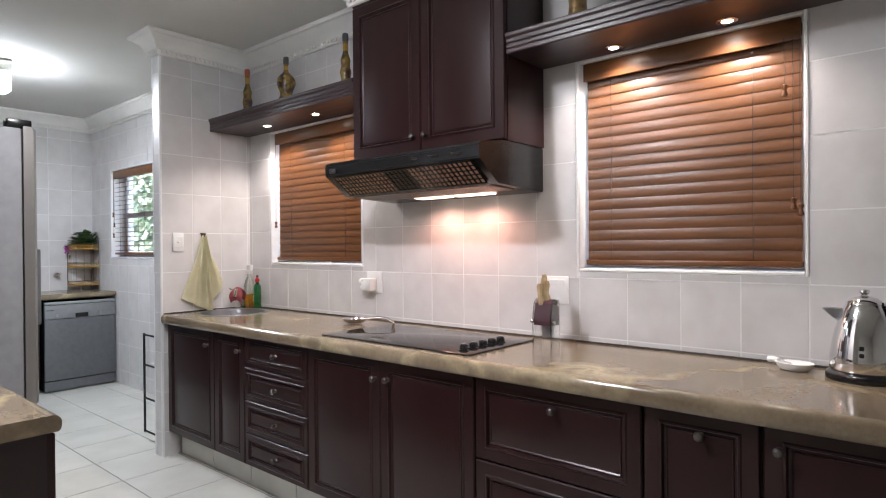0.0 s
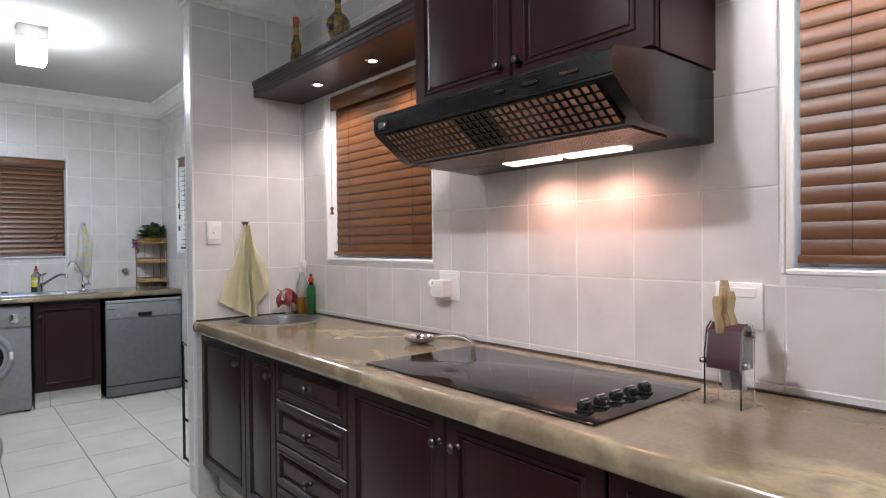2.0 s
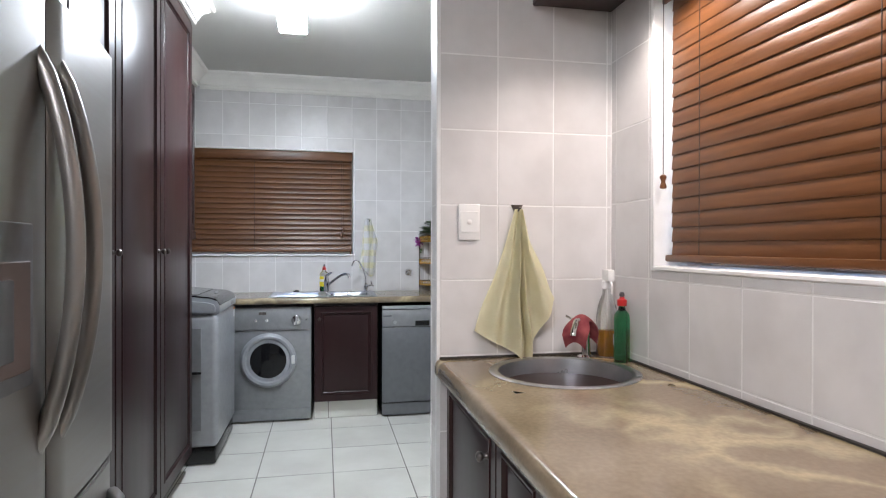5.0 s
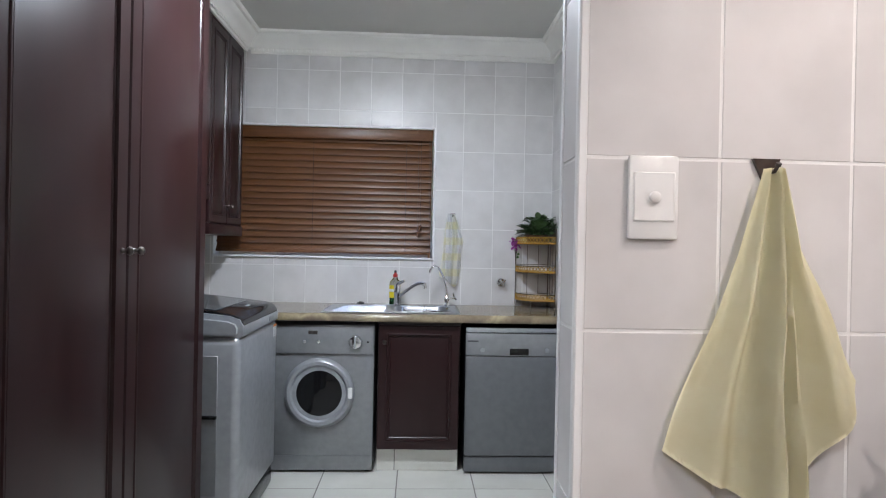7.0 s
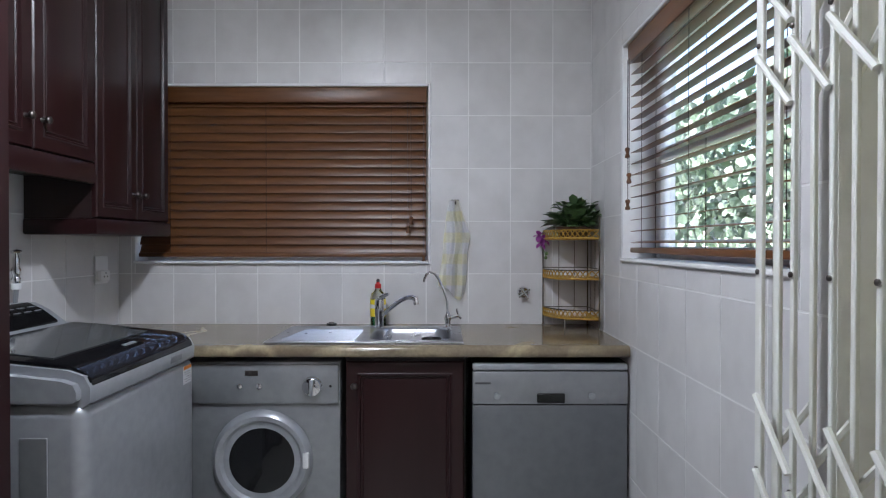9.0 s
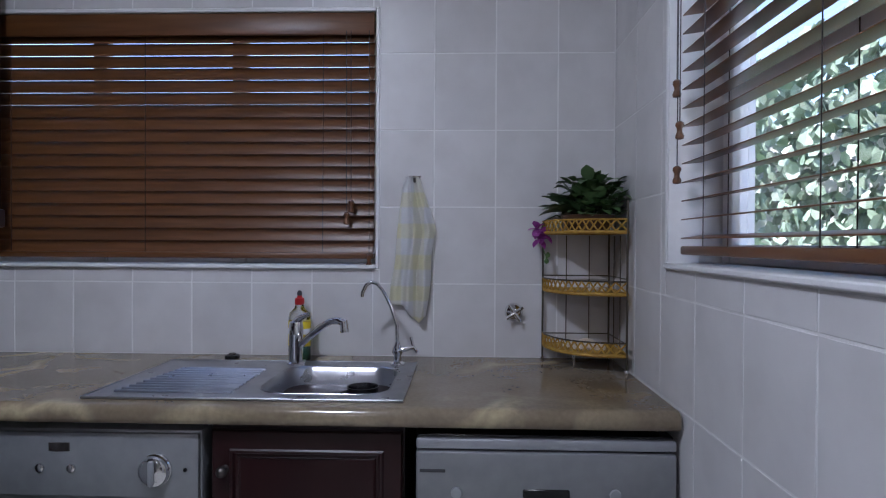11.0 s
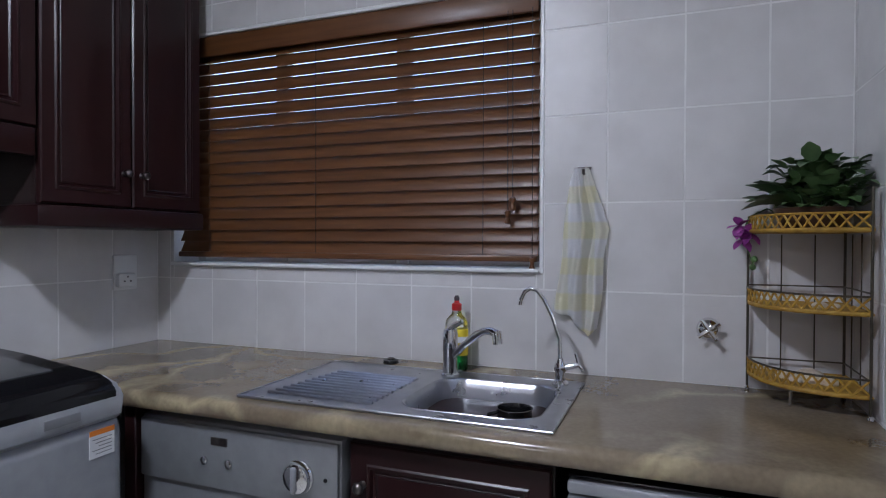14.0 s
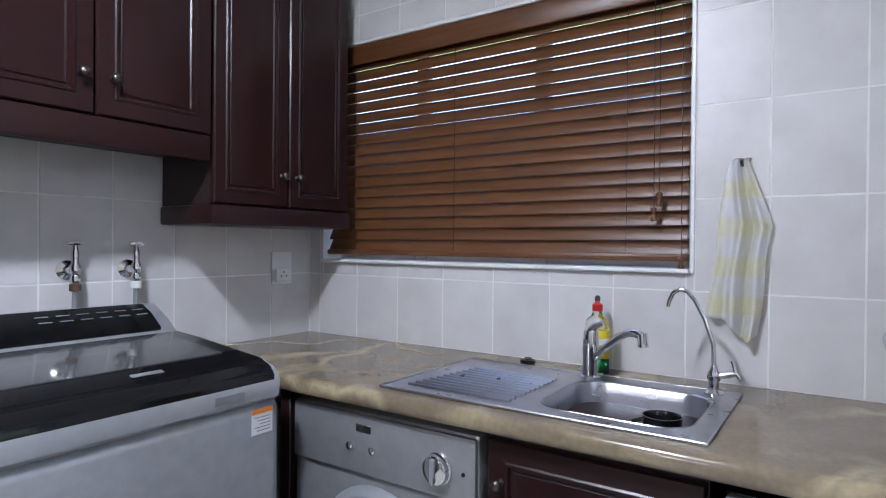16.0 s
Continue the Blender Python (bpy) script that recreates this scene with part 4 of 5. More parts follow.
lid = slab([(0.19, 0.987), (0.30, 0.980), (D_ - 0.05, 0.952), (D_ - 0.012, 0.937), (D_ + 0.004, 0.912)], 0.028, W_ - 0.028, 0.012)
bmesh.ops.bevel(lid, geom=lid.edges[:], offset=0.004, segments=2, affect="EDGES")
lid = part("lid", lid, M_GLOSSBLACK, wm, "glossy black lid with glass window")
part("lid_window", slab([(0.205, 0.9885), (0.30, 0.9825), (D_ - 0.13, 0.9635)], 0.085, W_ - 0.085, 0.003), mat("smoked_glass", (0.10, 0.105, 0.11), 0.05, 0.4), lid, "smoked glass")
part("badge", slab([(D_ - 0.075, 0.9605), (D_ - 0.062, 0.9575)], 0.28, 0.35, 0.002), M_SILVER2, lid)
con = slab([(0.050, 1.0585), (0.102, 1.0345), (0.155, 0.995)], 0.055, W_ - 0.055, 0.008)
bmesh.ops.bevel(con, geom=[e for e in con.edges if abs(e.verts[0].co.x - e.verts[1].co.x) < 1e-5 and abs(e.verts[0].co.y - e.verts[1].co.y) < 1e-4], offset=0.003, segments=2, affect="EDGES")
con = part("control_panel", con, M_BLACK, wm, "black control panel with buttons")


def on_console(v):
    y = 0.052 + v * 0.095
    z = 1.0585 - (y - 0.05) * (0.0235 / 0.052) if y < 0.102 else 1.0345 - (y - 0.102) * (0.0395 / 0.053)
    return y, z + 0.0012


for i in range(6):
    for j in range(2):
        y, z = on_console(0.3 + 0.25 * j)
        part("button_mark", box(0.07 + i * 0.05, 0.10 + i * 0.05, y - 0.004, y + 0.004, z - 0.001, z + 0.0008), M_SILVER, con, smooth=None)
y, z = on_console(0.35)
part("display", box(0.50, 0.58, y - 0.010, y + 0.010, z - 0.002, z + 0.0012), M_GREY, con, smooth=None)
for i in range(3):
    y, z = on_console(0.62)
    part("button_mark", turned([(0.012, -0.001), (0.012, 0.001), (0.009, 0.0015)], 14, None, Matrix.Translation((0.50 + i * 0.04, y, z))), M_PEWTER, con)
st = part("energy_sticker", box(0.035, 0.097, D_ + 0.0005, D_ + 0.0015, 0.778, 0.84), M_PAPER, wm, "white sticker with orange band", smooth=None)
part("orange_band", box(0.035, 0.097, D_ + 0.0015, D_ + 0.0022, 0.828, 0.84), M_ORANGE, st, smooth=None)
for i in range(5):
    part("text_line", box(0.042, 0.090 - 0.008 * (i % 3), D_ + 0.0015, D_ + 0.002, 0.818 - i * 0.008, 0.8195 - i * 0.008), M_GREY, st, smooth=None)
part("badge", box(0.12, 0.20, D_ + 0.004, D_ + 0.0068, 0.872, 0.892, 0.001, 1), M_SILVER2, wm)
part("side_grip", box(W_ - 0.001, W_ + 0.002, D_ - 0.16, D_ - 0.09, 0.20, 0.78, 0.001, 1), M_SILVER2, wm)
part("transport_clip", box(W_, W_ + 0.008, D_ - 0.16, D_ - 0.09, 0.52, 0.535, 0.002, 1), M_BLACK, wm)


def front_frame(x, y):
    """A frame for things that face the laundry: x runs along the wall, -y comes out of it."""
    return pose(x, y, 0, 0, 0, 90)


dy = thing("tumble_dryer", front_frame(-7.05, 1.915), "grey front-loading tumble dryer under the worktop", "tumble dryer")
part("body", box(0.0, 0.595, 0.0, 0.54, 0.012, 0.812, 0.006), M_SILVER2, dy)
part("control_panel", box(0.004, 0.591, -0.012, 0.0, 0.655, 0.806, 0.005), M_SILVER2, dy)
part("kick_panel", box(0.006, 0.589, -0.006, 0.0, 0.02, 0.095, 0.004), M_SILVER2, dy)
for px in (0.03, 0.565):
    part("foot", turned([(0.018, 0), (0.018, 0.008), (0.01, 0.013)], 12, None, Matrix.Translation((px, 0.04, 0))), M_BLACK, dy)
cm = Matrix.Translation((0.300, -0.001, 0.44)) @ pose(0, 0, 0, 90, 0, 0)
ring = part("door", turned([(0.146, 0.0), (0.188, 0.0), (0.192, 0.006), (0.186, 0.020), (0.172, 0.030), (0.156, 0.028), (0.146, 0.016)], 56, None, cm), M_SILVER, dy, "round silver door ring")
part("door_glass", turned([(0.150, 0.002), (0.148, 0.012), (0.10, 0.020), (0.04, 0.024), (0.003, 0.025)], 48, None, cm), M_GLOSSBLACK, ring, "dark glass bowl")
part("door_catch", box(0.458, 0.482, -0.036, -0.018, 0.415, 0.475, 0.006), M_PLASTIC, ring, "white catch")
kn = part("dial", turned([(0.038, 0), (0.038, 0.006), (0.034, 0.010), (0.033, 0.020), (0.028, 0.024), (0.002, 0.025)], 28, None, Matrix.Translation((0.492, -0.012, 0.722)) @ pose(0, 0, 0, 90, 0, 0)), M_CHROME, dy, "silver program dial")
part("grip", box(0.486, 0.498, -0.044, -0.034, 0.692, 0.752, 0.003, 1), M_SILVER, kn)
for px in (0.215, 0.29):
    part("button", turned([(0.010, 0), (0.010, 0.005), (0.006, 0.007)], 14, None, Matrix.Translation((px, -0.012, 0.722)) @ pose(0, 0, 0, 90, 0, 0)), M_CHROME, dy)
part("badge", box(0.235, 0.285, -0.0145, -0.011, 0.762, 0.782, 0.001, 1), M_PEWTER, dy)
part("indicator", turned([(0.005, 0), (0.004, 0.003)], 10, None, Matrix.Translation((0.560, -0.012, 0.722)) @ pose(0, 0, 0, 90, 0, 0)), M_BLACK, dy)

dw = thing("dishwasher", front_frame(-7.05, 3.012), "dark grey freestanding dishwasher under the worktop", "dishwasher")
part("body", box(0.0, 0.592, 0.0, 0.54, 0.012, 0.812, 0.004), M_BLACK, dw)
part("top_strip", box(0.003, 0.589, -0.030, 0.0, 0.786, 0.811, 0.006), M_SILVER, dw)
dd = part("door", box(0.003, 0.589, -0.028, 0.0, 0.105, 0.655, 0.006), M_GREY, dw)
cp = part("control_panel", box(0.003, 0.589, -0.032, 0.0, 0.658, 0.782, 0.006), M_SILVER2, dw)
part("handle_recess", box(0.245, 0.350, -0.0345, -0.030, 0.664, 0.700, 0.003, 1), M_BLACK, cp, "dark recessed grip")
for px in (0.095, 0.452):
    part("dial", turned([(0.013, 0), (0.012, 0.006), (0.003, 0.007)], 16, None, Matrix.Translation((px, -0.032, 0.690)) @ pose(0, 0, 0, 90, 0, 0)), M_SILVER, cp)
part("badge", box(0.012, 0.07, -0.0335, -0.031, 0.735, 0.742), M_INK, cp, smooth=None)
part("kick_panel", box(0.003, 0.589, -0.018, 0.0, 0.012, 0.098, 0.004), M_GREY, dw)

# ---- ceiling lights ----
# The kitchen copy repeats the laundry design and is only assumed.
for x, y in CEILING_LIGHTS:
    ob = thing("ceiling_light", Matrix.Translation((x, y, CEIL)), "square flush ceiling light with white glass, switched on; the kitchen one is an unseen addition", "ceiling light", "ceiling lights")
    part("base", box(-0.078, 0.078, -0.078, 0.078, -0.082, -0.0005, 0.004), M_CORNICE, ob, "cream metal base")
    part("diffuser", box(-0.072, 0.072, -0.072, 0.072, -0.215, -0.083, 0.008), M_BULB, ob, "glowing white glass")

# ---- cloths ----


def cloth(name, m, label, left, right, hem, material, folds, seed, depth=0.03):
    """A cloth hung from a hook at z = 0: left(v) and right(v) are its edges, hem(u) its length, folds (at u, width, depth) swell towards -y."""
    r = random.Random(seed)
    ph = [r.uniform(0, 6) for _ in range(4)]
    bm = bmesh.new()
    nu, nv = 56, 52
    grid = []
    for j in range(nv + 1):
        v = j / nv
        row = []
        for i in range(nu + 1):
            u = i / nu
            x = left(v) + (right(v) - left(v)) * u
            dep = 0.006 + 0.004 * math.sin(17 * u + ph[0] + 4 * v) * v
            for fu, fw, fd in folds:
                k = (u - fu - 0.03 * math.sin(3 * v + ph[1])) / fw
                dep += fd * math.exp(-k * k) * (0.35 + 0.65 * min(1, v * 2.2))
            wob = 0.004 * math.sin(11 * v + ph[2] + 5 * u) * v
            row.append(bm.verts.new((x + wob, -0.014 - dep, -v * hem(u) + 0.004 * math.sin(9 * u + ph[3]) * v)))
        grid.append(row)
    for j in range(nv):
        for i in range(nu):
            bm.faces.new((grid[j][i], grid[j + 1][i], grid[j + 1][i + 1], grid[j][i + 1]))
    bmesh.ops.solidify(bm, geom=bm.faces[:], thickness=0.003)
    bmesh.ops.recalc_face_normals(bm, faces=bm.faces[:])
    ob = solid(name, bm, material, label, "cloth", smooth=70)
    ob.matrix_world = m
    return ob


def ramp_of(*pairs):
    """A smooth line through (place, value) pairs."""
    def at(t):
        for (a, p), (c, q) in zip(pairs, pairs[1:]):
            if t <= c:
                return p + (q - p) * (t - a) / (c - a)
        return pairs[-1][1]
    return at


def check_cloth():
    m = mat("yellow_checked_towel", (0.93, 0.93, 0.94), 0.95, 0, (0.89, 0.89, 0.90), 20, 0.05, 350)
    n, l = m.node_tree.nodes, m.node_tree.links
    b = n["Principled BSDF"]
    old = b.inputs["Base Color"].links[0].from_socket
    co = n["Texture Coordinate"]
    sep = n.new("ShaderNodeSeparateXYZ")
    l.new(co.outputs["Object"], sep.inputs[0])
    facs = []
    for axis, freq in ((0, 84.0), (2, 62.0)):
        mul = n.new("ShaderNodeMath")
        mul.operation = "MULTIPLY"
        mul.inputs[1].default_value = freq
        sn = n.new("ShaderNodeMath")
        sn.operation = "SINE"
        gt = n.new("ShaderNodeMapRange")
        gt.inputs["From Min"].default_value, gt.inputs["From Max"].default_value = -0.1, 0.3
        gt.inputs["To Max"].default_value = 0.24
        l.new(sep.outputs[axis], mul.inputs[0])
        l.new(mul.outputs[0], sn.inputs[0])
        l.new(sn.outputs[0], gt.inputs["Value"])
        facs.append(gt.outputs[0])
    add = n.new("ShaderNodeMath")
    add.operation = "MULTIPLY_ADD"
    add.inputs[1].default_value = 0.6
    l.new(facs[0], add.inputs[0])
    l.new(facs[1], add.inputs[2])
    mx = n.new("ShaderNodeMix")
    mx.data_type = "RGBA"
    mx.inputs[7].default_value = (0.90, 0.82, 0.25, 1)
    l.new(add.outputs[0], mx.inputs[0])
    l.new(old, mx.inputs[6])
    l.new(mx.outputs[2], b.inputs["Base Color"])
    return m


HOOK = [(-0.020, 0.0), (0.020, 0.0), (0.004, -0.034), (-0.004, -0.034)]


def hook(m):
    ob = thing("towel_hook", m, "small triangular metal towel hook on the tiles", "hook", "towel hooks")
    part("plate", prism(HOOK, "y", -0.006, -0.0005), M_PEWTER, ob)
    part("peg", tube([(0, -0.004, -0.022), (0, -0.028, -0.020), (0, -0.034, -0.010)], 0.004, 8), M_PEWTER, ob)


face_e = pose(XP0 + T, 3.228, 1.382, 0, 0, 90)
hook(face_e)
cloth("dish_cloth", face_e @ Matrix.Translation((0.0, 0.002, -0.016)), "pale yellow cotton cloth hanging from a hook", ramp_of((0, -0.012), (0.3, -0.045), (1, -0.150)),
      ramp_of((0, 0.014), (0.35, 0.040), (1, 0.128)), ramp_of((0, 0.395), (0.45, 0.470), (0.63, 0.522), (0.72, 0.44), (1, 0.295)), M_CREAM,
      [(0.22, 0.08, 0.030), (0.50, 0.07, 0.060), (0.68, 0.04, 0.045), (0.90, 0.07, 0.035)], 3)
face_w = pose(XB + T, 2.962, 1.474, 0, 0, 90)
hook(face_w)
TOWEL = check_cloth()
cloth("tea_towel", face_w @ Matrix.Translation((-0.004, 0.002, -0.004)), "white and yellow checked tea towel on a hook", ramp_of((0, -0.022), (0.1, -0.036), (1, -0.076)),
      ramp_of((0, 0.018), (0.2, 0.048), (0.38, 0.076), (0.55, 0.062), (1, 0.046)), ramp_of((0, 0.405), (0.35, 0.425), (0.6, 0.462), (0.8, 0.47), (1, 0.455)), TOWEL,
      [(0.10, 0.12, 0.012), (0.42, 0.10, 0.030), (0.62, 0.05, -0.010), (0.80, 0.10, 0.026)], 8)

# ---- switches, sockets ----


def plate(name, m, w, h, label, category):
    ob = thing(name, m, label, category)
    part("cover", box(-w / 2, w / 2, -0.010, -0.0005, -h / 2, h / 2, 0.004), M_PLASTIC, ob)
    return ob


sw = plate("light_switch", pose(XP0 + T, 3.064, 1.323, 0, 0, 90), 0.072, 0.118, "white plastic light switch on the tiles", "light switch")
part("rocker_frame", box(-0.030, 0.030, -0.0125, -0.009, -0.034, 0.036, 0.002, 1), M_PLASTIC, sw)
part("button", turned([(0.008, 0), (0.008, 0.004), (0.005, 0.006)], 14, None, pose(0, -0.0125, 0.0, 90, 0, 0)), M_PLASTIC, sw)
so = plate("wall_socket", Matrix.Translation((-3.340, YK - T, 1.088)), 0.118, 0.118, "white wall socket with plugged-in adaptor", "socket")
part("rocker", box(-0.05, 0.05, -0.0125, -0.009, 0.028, 0.050, 0.002, 1), M_PLASTIC, so)
ad = part("adaptor", box(-0.052, 0.022, -0.062, -0.010, -0.045, 0.022, 0.006), M_PLASTIC, so, "white multi-plug adaptor")
part("plug", turned([(0.022, 0), (0.022, 0.016), (0.017, 0.020)], 18, None, pose(-0.052, -0.040, 0.0, 0, -90, 0)), M_PLASTIC, ad)
part("plug", turned([(0.015, 0), (0.015, 0.014), (0.011, 0.017)], 16, None, pose(-0.052, -0.040, -0.032, 0, -90, 0)), M_PLASTIC, ad)
part("indicator", turned([(0.003, 0), (0.003, 0.001)], 8, None, pose(-0.04, -0.062, 0.010, 90, 0, 0)), M_INK, ad)
s2 = plate("wall_socket", Matrix.Translation((-2.205, YK - T, 1.091)), 0.118, 0.118, "white double wall socket behind the knife stand", "socket")
part("rocker", box(-0.045, 0.045, -0.0125, -0.009, 0.02, 0.046, 0.002, 1), M_PLASTIC, s2)
s3 = plate("wall_socket", pose(-7.475, YLEFT + T, 1.145, 0, 0, 180), 0.098, 0.125, "white wall socket with a plug in it", "socket")
pl = part("plug", box(-0.047, 0.025, -0.034, -0.010, -0.052, -0.002, 0.008), M_PLASTIC, s3)
for dx, dz in ((-0.025, -0.030), (0.0, -0.030), (-0.0125, -0.014)):
    part("pin_hole", turned([(0.0035, 0), (0.0035, 0.0008)], 8, None, pose(dx, -0.034, dz, 90, 0, 0)), M_INK, pl)

# ---- kitchen: by the round sink ----
tp = thing("sink_tap", Matrix.Translation((-4.525, 3.440, TOP)), "small chrome sink tap draped with a maroon cloth", "tap")
part("body", turned([(0.028, 0), (0.028, 0.006), (0.016, 0.012), (0.014, 0.07), (0.018, 0.085), (0.006, 0.095)], 20), M_CHROME, tp)
part("spout", tube([(0, 0, 0.075), (0.01, -0.01, 0.115), (0.03, -0.03, 0.132), (0.06, -0.06, 0.126), (0.075, -0.075, 0.10), (0.078, -0.078, 0.085)], 0.010, 12), M_CHROME, tp)
part("lever", tube([(0, 0, 0.09), (-0.02, -0.03, 0.12), (-0.035, -0.055, 0.135)], [0.007, 0.005, 0.004], 8), M_CHROME, tp)
bm = bmesh.new()
rows = []
for j in range(15):
    a = -0.2 + 3.5 * j / 14
    r0 = 0.052 + 0.006 * math.sin(j)
    row = []
    for i in range(9):
        u = i / 8 * 2 - 1
        q = 0.030 * u * (1.2 + 0.25 * math.sin(a * 3))
        row.append(bm.verts.new((0.03 + 0.707 * r0 * math.cos(a) + 0.707 * q, -0.03 - 0.707 * r0 * math.cos(a) + 0.707 * q, 0.085 + 0.062 * math.sin(a) - 0.05 * max(0, -math.sin(a)) - (0.02 * u * u))))
    rows.append(row)
for p0, p1 in zip(rows, rows[1:]):
    for i in range(8):
        bm.faces.new((p0[i], p1[i], p1[i + 1], p0[i + 1]))
bmesh.ops.recalc_face_normals(bm, faces=bm.faces[:])
bmesh.ops.solidify(bm, geom=bm.faces[:], thickness=0.004)
dc = solid("dish_rag", bm, M_MAROON, "maroon dish rag draped over the tap", "cloth", smooth=60)
dc.matrix_world = Matrix.Translation((-4.525, 3.440, TOP))

sb = thing("spray_bottle", Matrix.Translation((-4.535, 3.520, TOP)) @ Matrix.Diagonal((1.05, 1.05, 1.2, 1)), "clear spray bottle with white trigger and amber liquid", "spray bottle")
part("bottle", turned([(0.030, 0.0), (0.033, 0.004), (0.033, 0.11), (0.028, 0.14), (0.014, 0.175), (0.013, 0.19)], 24), M_CLEAR, sb)
part("liquid", turned([(0.028, 0.004), (0.030, 0.008), (0.030, 0.075), (0.004, 0.0755)], 20), M_AMBER, sb, "amber liquid")
bm = turned([(0.016, 0.188), (0.016, 0.207), (0.012, 0.21)], 18)
box(-0.015, 0.030, -0.012, 0.012, 0.207, 0.24, 0.005, 2, bm)
part("trigger_head", bm, M_PLASTIC, sb)
part("trigger", tube([(0.022, 0, 0.212), (0.034, 0, 0.195), (0.030, 0, 0.175)], 0.004, 8), M_PLASTIC, sb)


def soap(place, label, body, paper, turn):
    ob = thing("soap_bottle", place @ pose(0, 0, 0, 0, 0, turn), label, "soap bottle")
    prof = [(0.034, 0.0), (0.037, 0.005), (0.037, 0.075), (0.0365, 0.135), (0.033, 0.150), (0.018, 0.163), (0.013, 0.178)]
    b = turned(prof, 28)
    for v in b.verts:
        v.co.y *= 0.68
    part("bottle", b, body, ob)
    part("cap", turned([(0.014, 0.176), (0.015, 0.178), (0.015, 0.195), (0.008, 0.199), (0.007, 0.205)], 18), M_RED, ob, "red screw cap")
    part("nozzle", turned([(0.007, 0.204), (0.008, 0.208), (0.008, 0.214), (0.005, 0.22), (0.001, 0.2205)], 12), M_INK, ob)
    return ob


g1 = soap(Matrix.Translation((-4.450, 3.528, TOP)), "green washing-up liquid bottle with red cap", M_GREENSOAP, None, -35)
part("label", box(-0.020, 0.004, -0.0264, -0.0256, 0.05, 0.085), M_PAPER, g1, "white label", smooth=None)
sl = thing("ladle_rest", Matrix.Translation((-3.300, 3.380, TOP)) @ pose(0, 0, 0, 0, 0, 28) @ Matrix.Scale(0.88, 4), "polished steel ladle lying on the worktop", "ladle")
b = turned([(0.002, 0.002), (0.03, 0.004), (0.052, 0.016), (0.060, 0.030), (0.062, 0.032), (0.058, 0.031), (0.048, 0.018), (0.028, 0.007), (0.002, 0.005)], 28)
for v in b.verts:
    v.co.x *= 1.25
part("bowl", b, M_CHROME, sl)
part("handle", tube([(0.055, 0.0, 0.026), (0.10, 0.004, 0.034), (0.15, 0.008, 0.038), (0.20, 0.008, 0.032), (0.235, 0.0, 0.016), (0.248, -0.006, 0.009)], [0.006, 0.010, 0.011, 0.010, 0.008, 0.006], 10), M_CHROME, sl)

# knife stand
ks = thing("knife_stand", Matrix.Translation((-2.150, 3.385, TOP)), "acrylic and dark wood knife stand with pale-handled knives", "knife stand")
for sx in (-0.042, 0.040):
    b = prism([(-0.034, 0.0), (0.034, 0.0), (0.034, 0.16), (0.024, 0.185), (0.0, 0.19), (-0.022, 0.175), (-0.034, 0.12)], "x", sx - 0.002, sx + 0.002)
    part("side_panel", b, M_CLEAR, ks, "clear acrylic side")
b = prism([(-0.033, 0.085), (0.033, 0.085), (0.033, 0.155), (0.022, 0.182), (0.0, 0.188), (-0.021, 0.172), (-0.033, 0.118)], "x", -0.038, 0.036)
part("block", b, mat("purple_brown_wood", (0.055, 0.022, 0.032), 0.22, 0, (0.075, 0.03, 0.04), 8, coat=0.4), ks, "glossy dark wood block")
for sx in (-0.050, 0.048):
    for z, yy in ((0.10, -0.026), (0.165, 0.01)):
        part("screw", turned([(0.006, -0.006), (0.008, -0.003), (0.008, 0.003), (0.006, 0.006)], 12, None, pose(sx, yy, z, 0, 90, 0)), M_CHROME, ks)
for i, (dx, dy, ln) in enumerate(((-0.012, -0.020, 0.085), (-0.004, 0.0, 0.105), (0.008, 0.004, 0.095), (-0.010, 0.02, 0.12))):
    lean = -0.10
    k = thing("knife", ks.matrix_world @ Matrix.Translation((dx, dy, 0.165)) @ pose(0, 0, 0, 0, -7, 0), "kitchen knife with pale handle in the stand", "knife", "knives in the stand")
    part("grip", tube([(0, 0, 0.0), (0.002, 0, 0.02), (-0.002, 0, ln * 0.5), (0.003, 0, ln * 0.85), (0.004, 0, ln)], [0.009, 0.011, 0.0085, 0.012, 0.009], 8), M_TAN, k)
    part("blade", box(-0.010, 0.010, -0.001, 0.001, -0.13, 0.001), M_SINK, k, smooth=None)

# spoon dish and kettle
sd = thing("spoon_dish", Matrix.Translation((-1.300, 3.470, TOP)) @ pose(0, 0, 0, 0, 0, -12) @ Matrix.Scale(0.8, 4), "white ceramic spoon rest holding a teaspoon", "dish")
b = turned([(0.030, 0.0), (0.042, 0.003), (0.052, 0.018), (0.056, 0.030), (0.053, 0.031), (0.047, 0.018), (0.036, 0.007), (0.002, 0.006)], 30)
for v in b.verts:
    v.co.x *= 1.25
part("bowl", b, M_PLASTIC, sd)
part("handle", tube([(-0.062, 0.004, 0.028), (-0.085, 0.012, 0.030), (-0.105, 0.018, 0.026)], [0.010, 0.013, 0.012], 10), M_PLASTIC, sd)
ts = thing("teaspoon", sd.matrix_world @ Matrix.Translation((-0.005, 0, 0.018)), "small steel teaspoon lying in the dish", "spoon")
part("handle", tube([(-0.06, 0.012, 0.022), (-0.02, 0.004, 0.006), (0.01, 0, -0.002)], 0.0028, 8), M_CHROME, ts)
b = turned([(0.002, -0.006), (0.012, -0.003), (0.014, 0.001), (0.011, 0.0), (0.002, -0.003)], 14, None, Matrix.Translation((0.022, -0.002, 0)))
part("bowl", b, M_CHROME, ts)
ke = thing("kettle", Matrix.Translation((-1.115, 3.445, TOP)), "polished steel cordless kettle on a black base", "kettle")
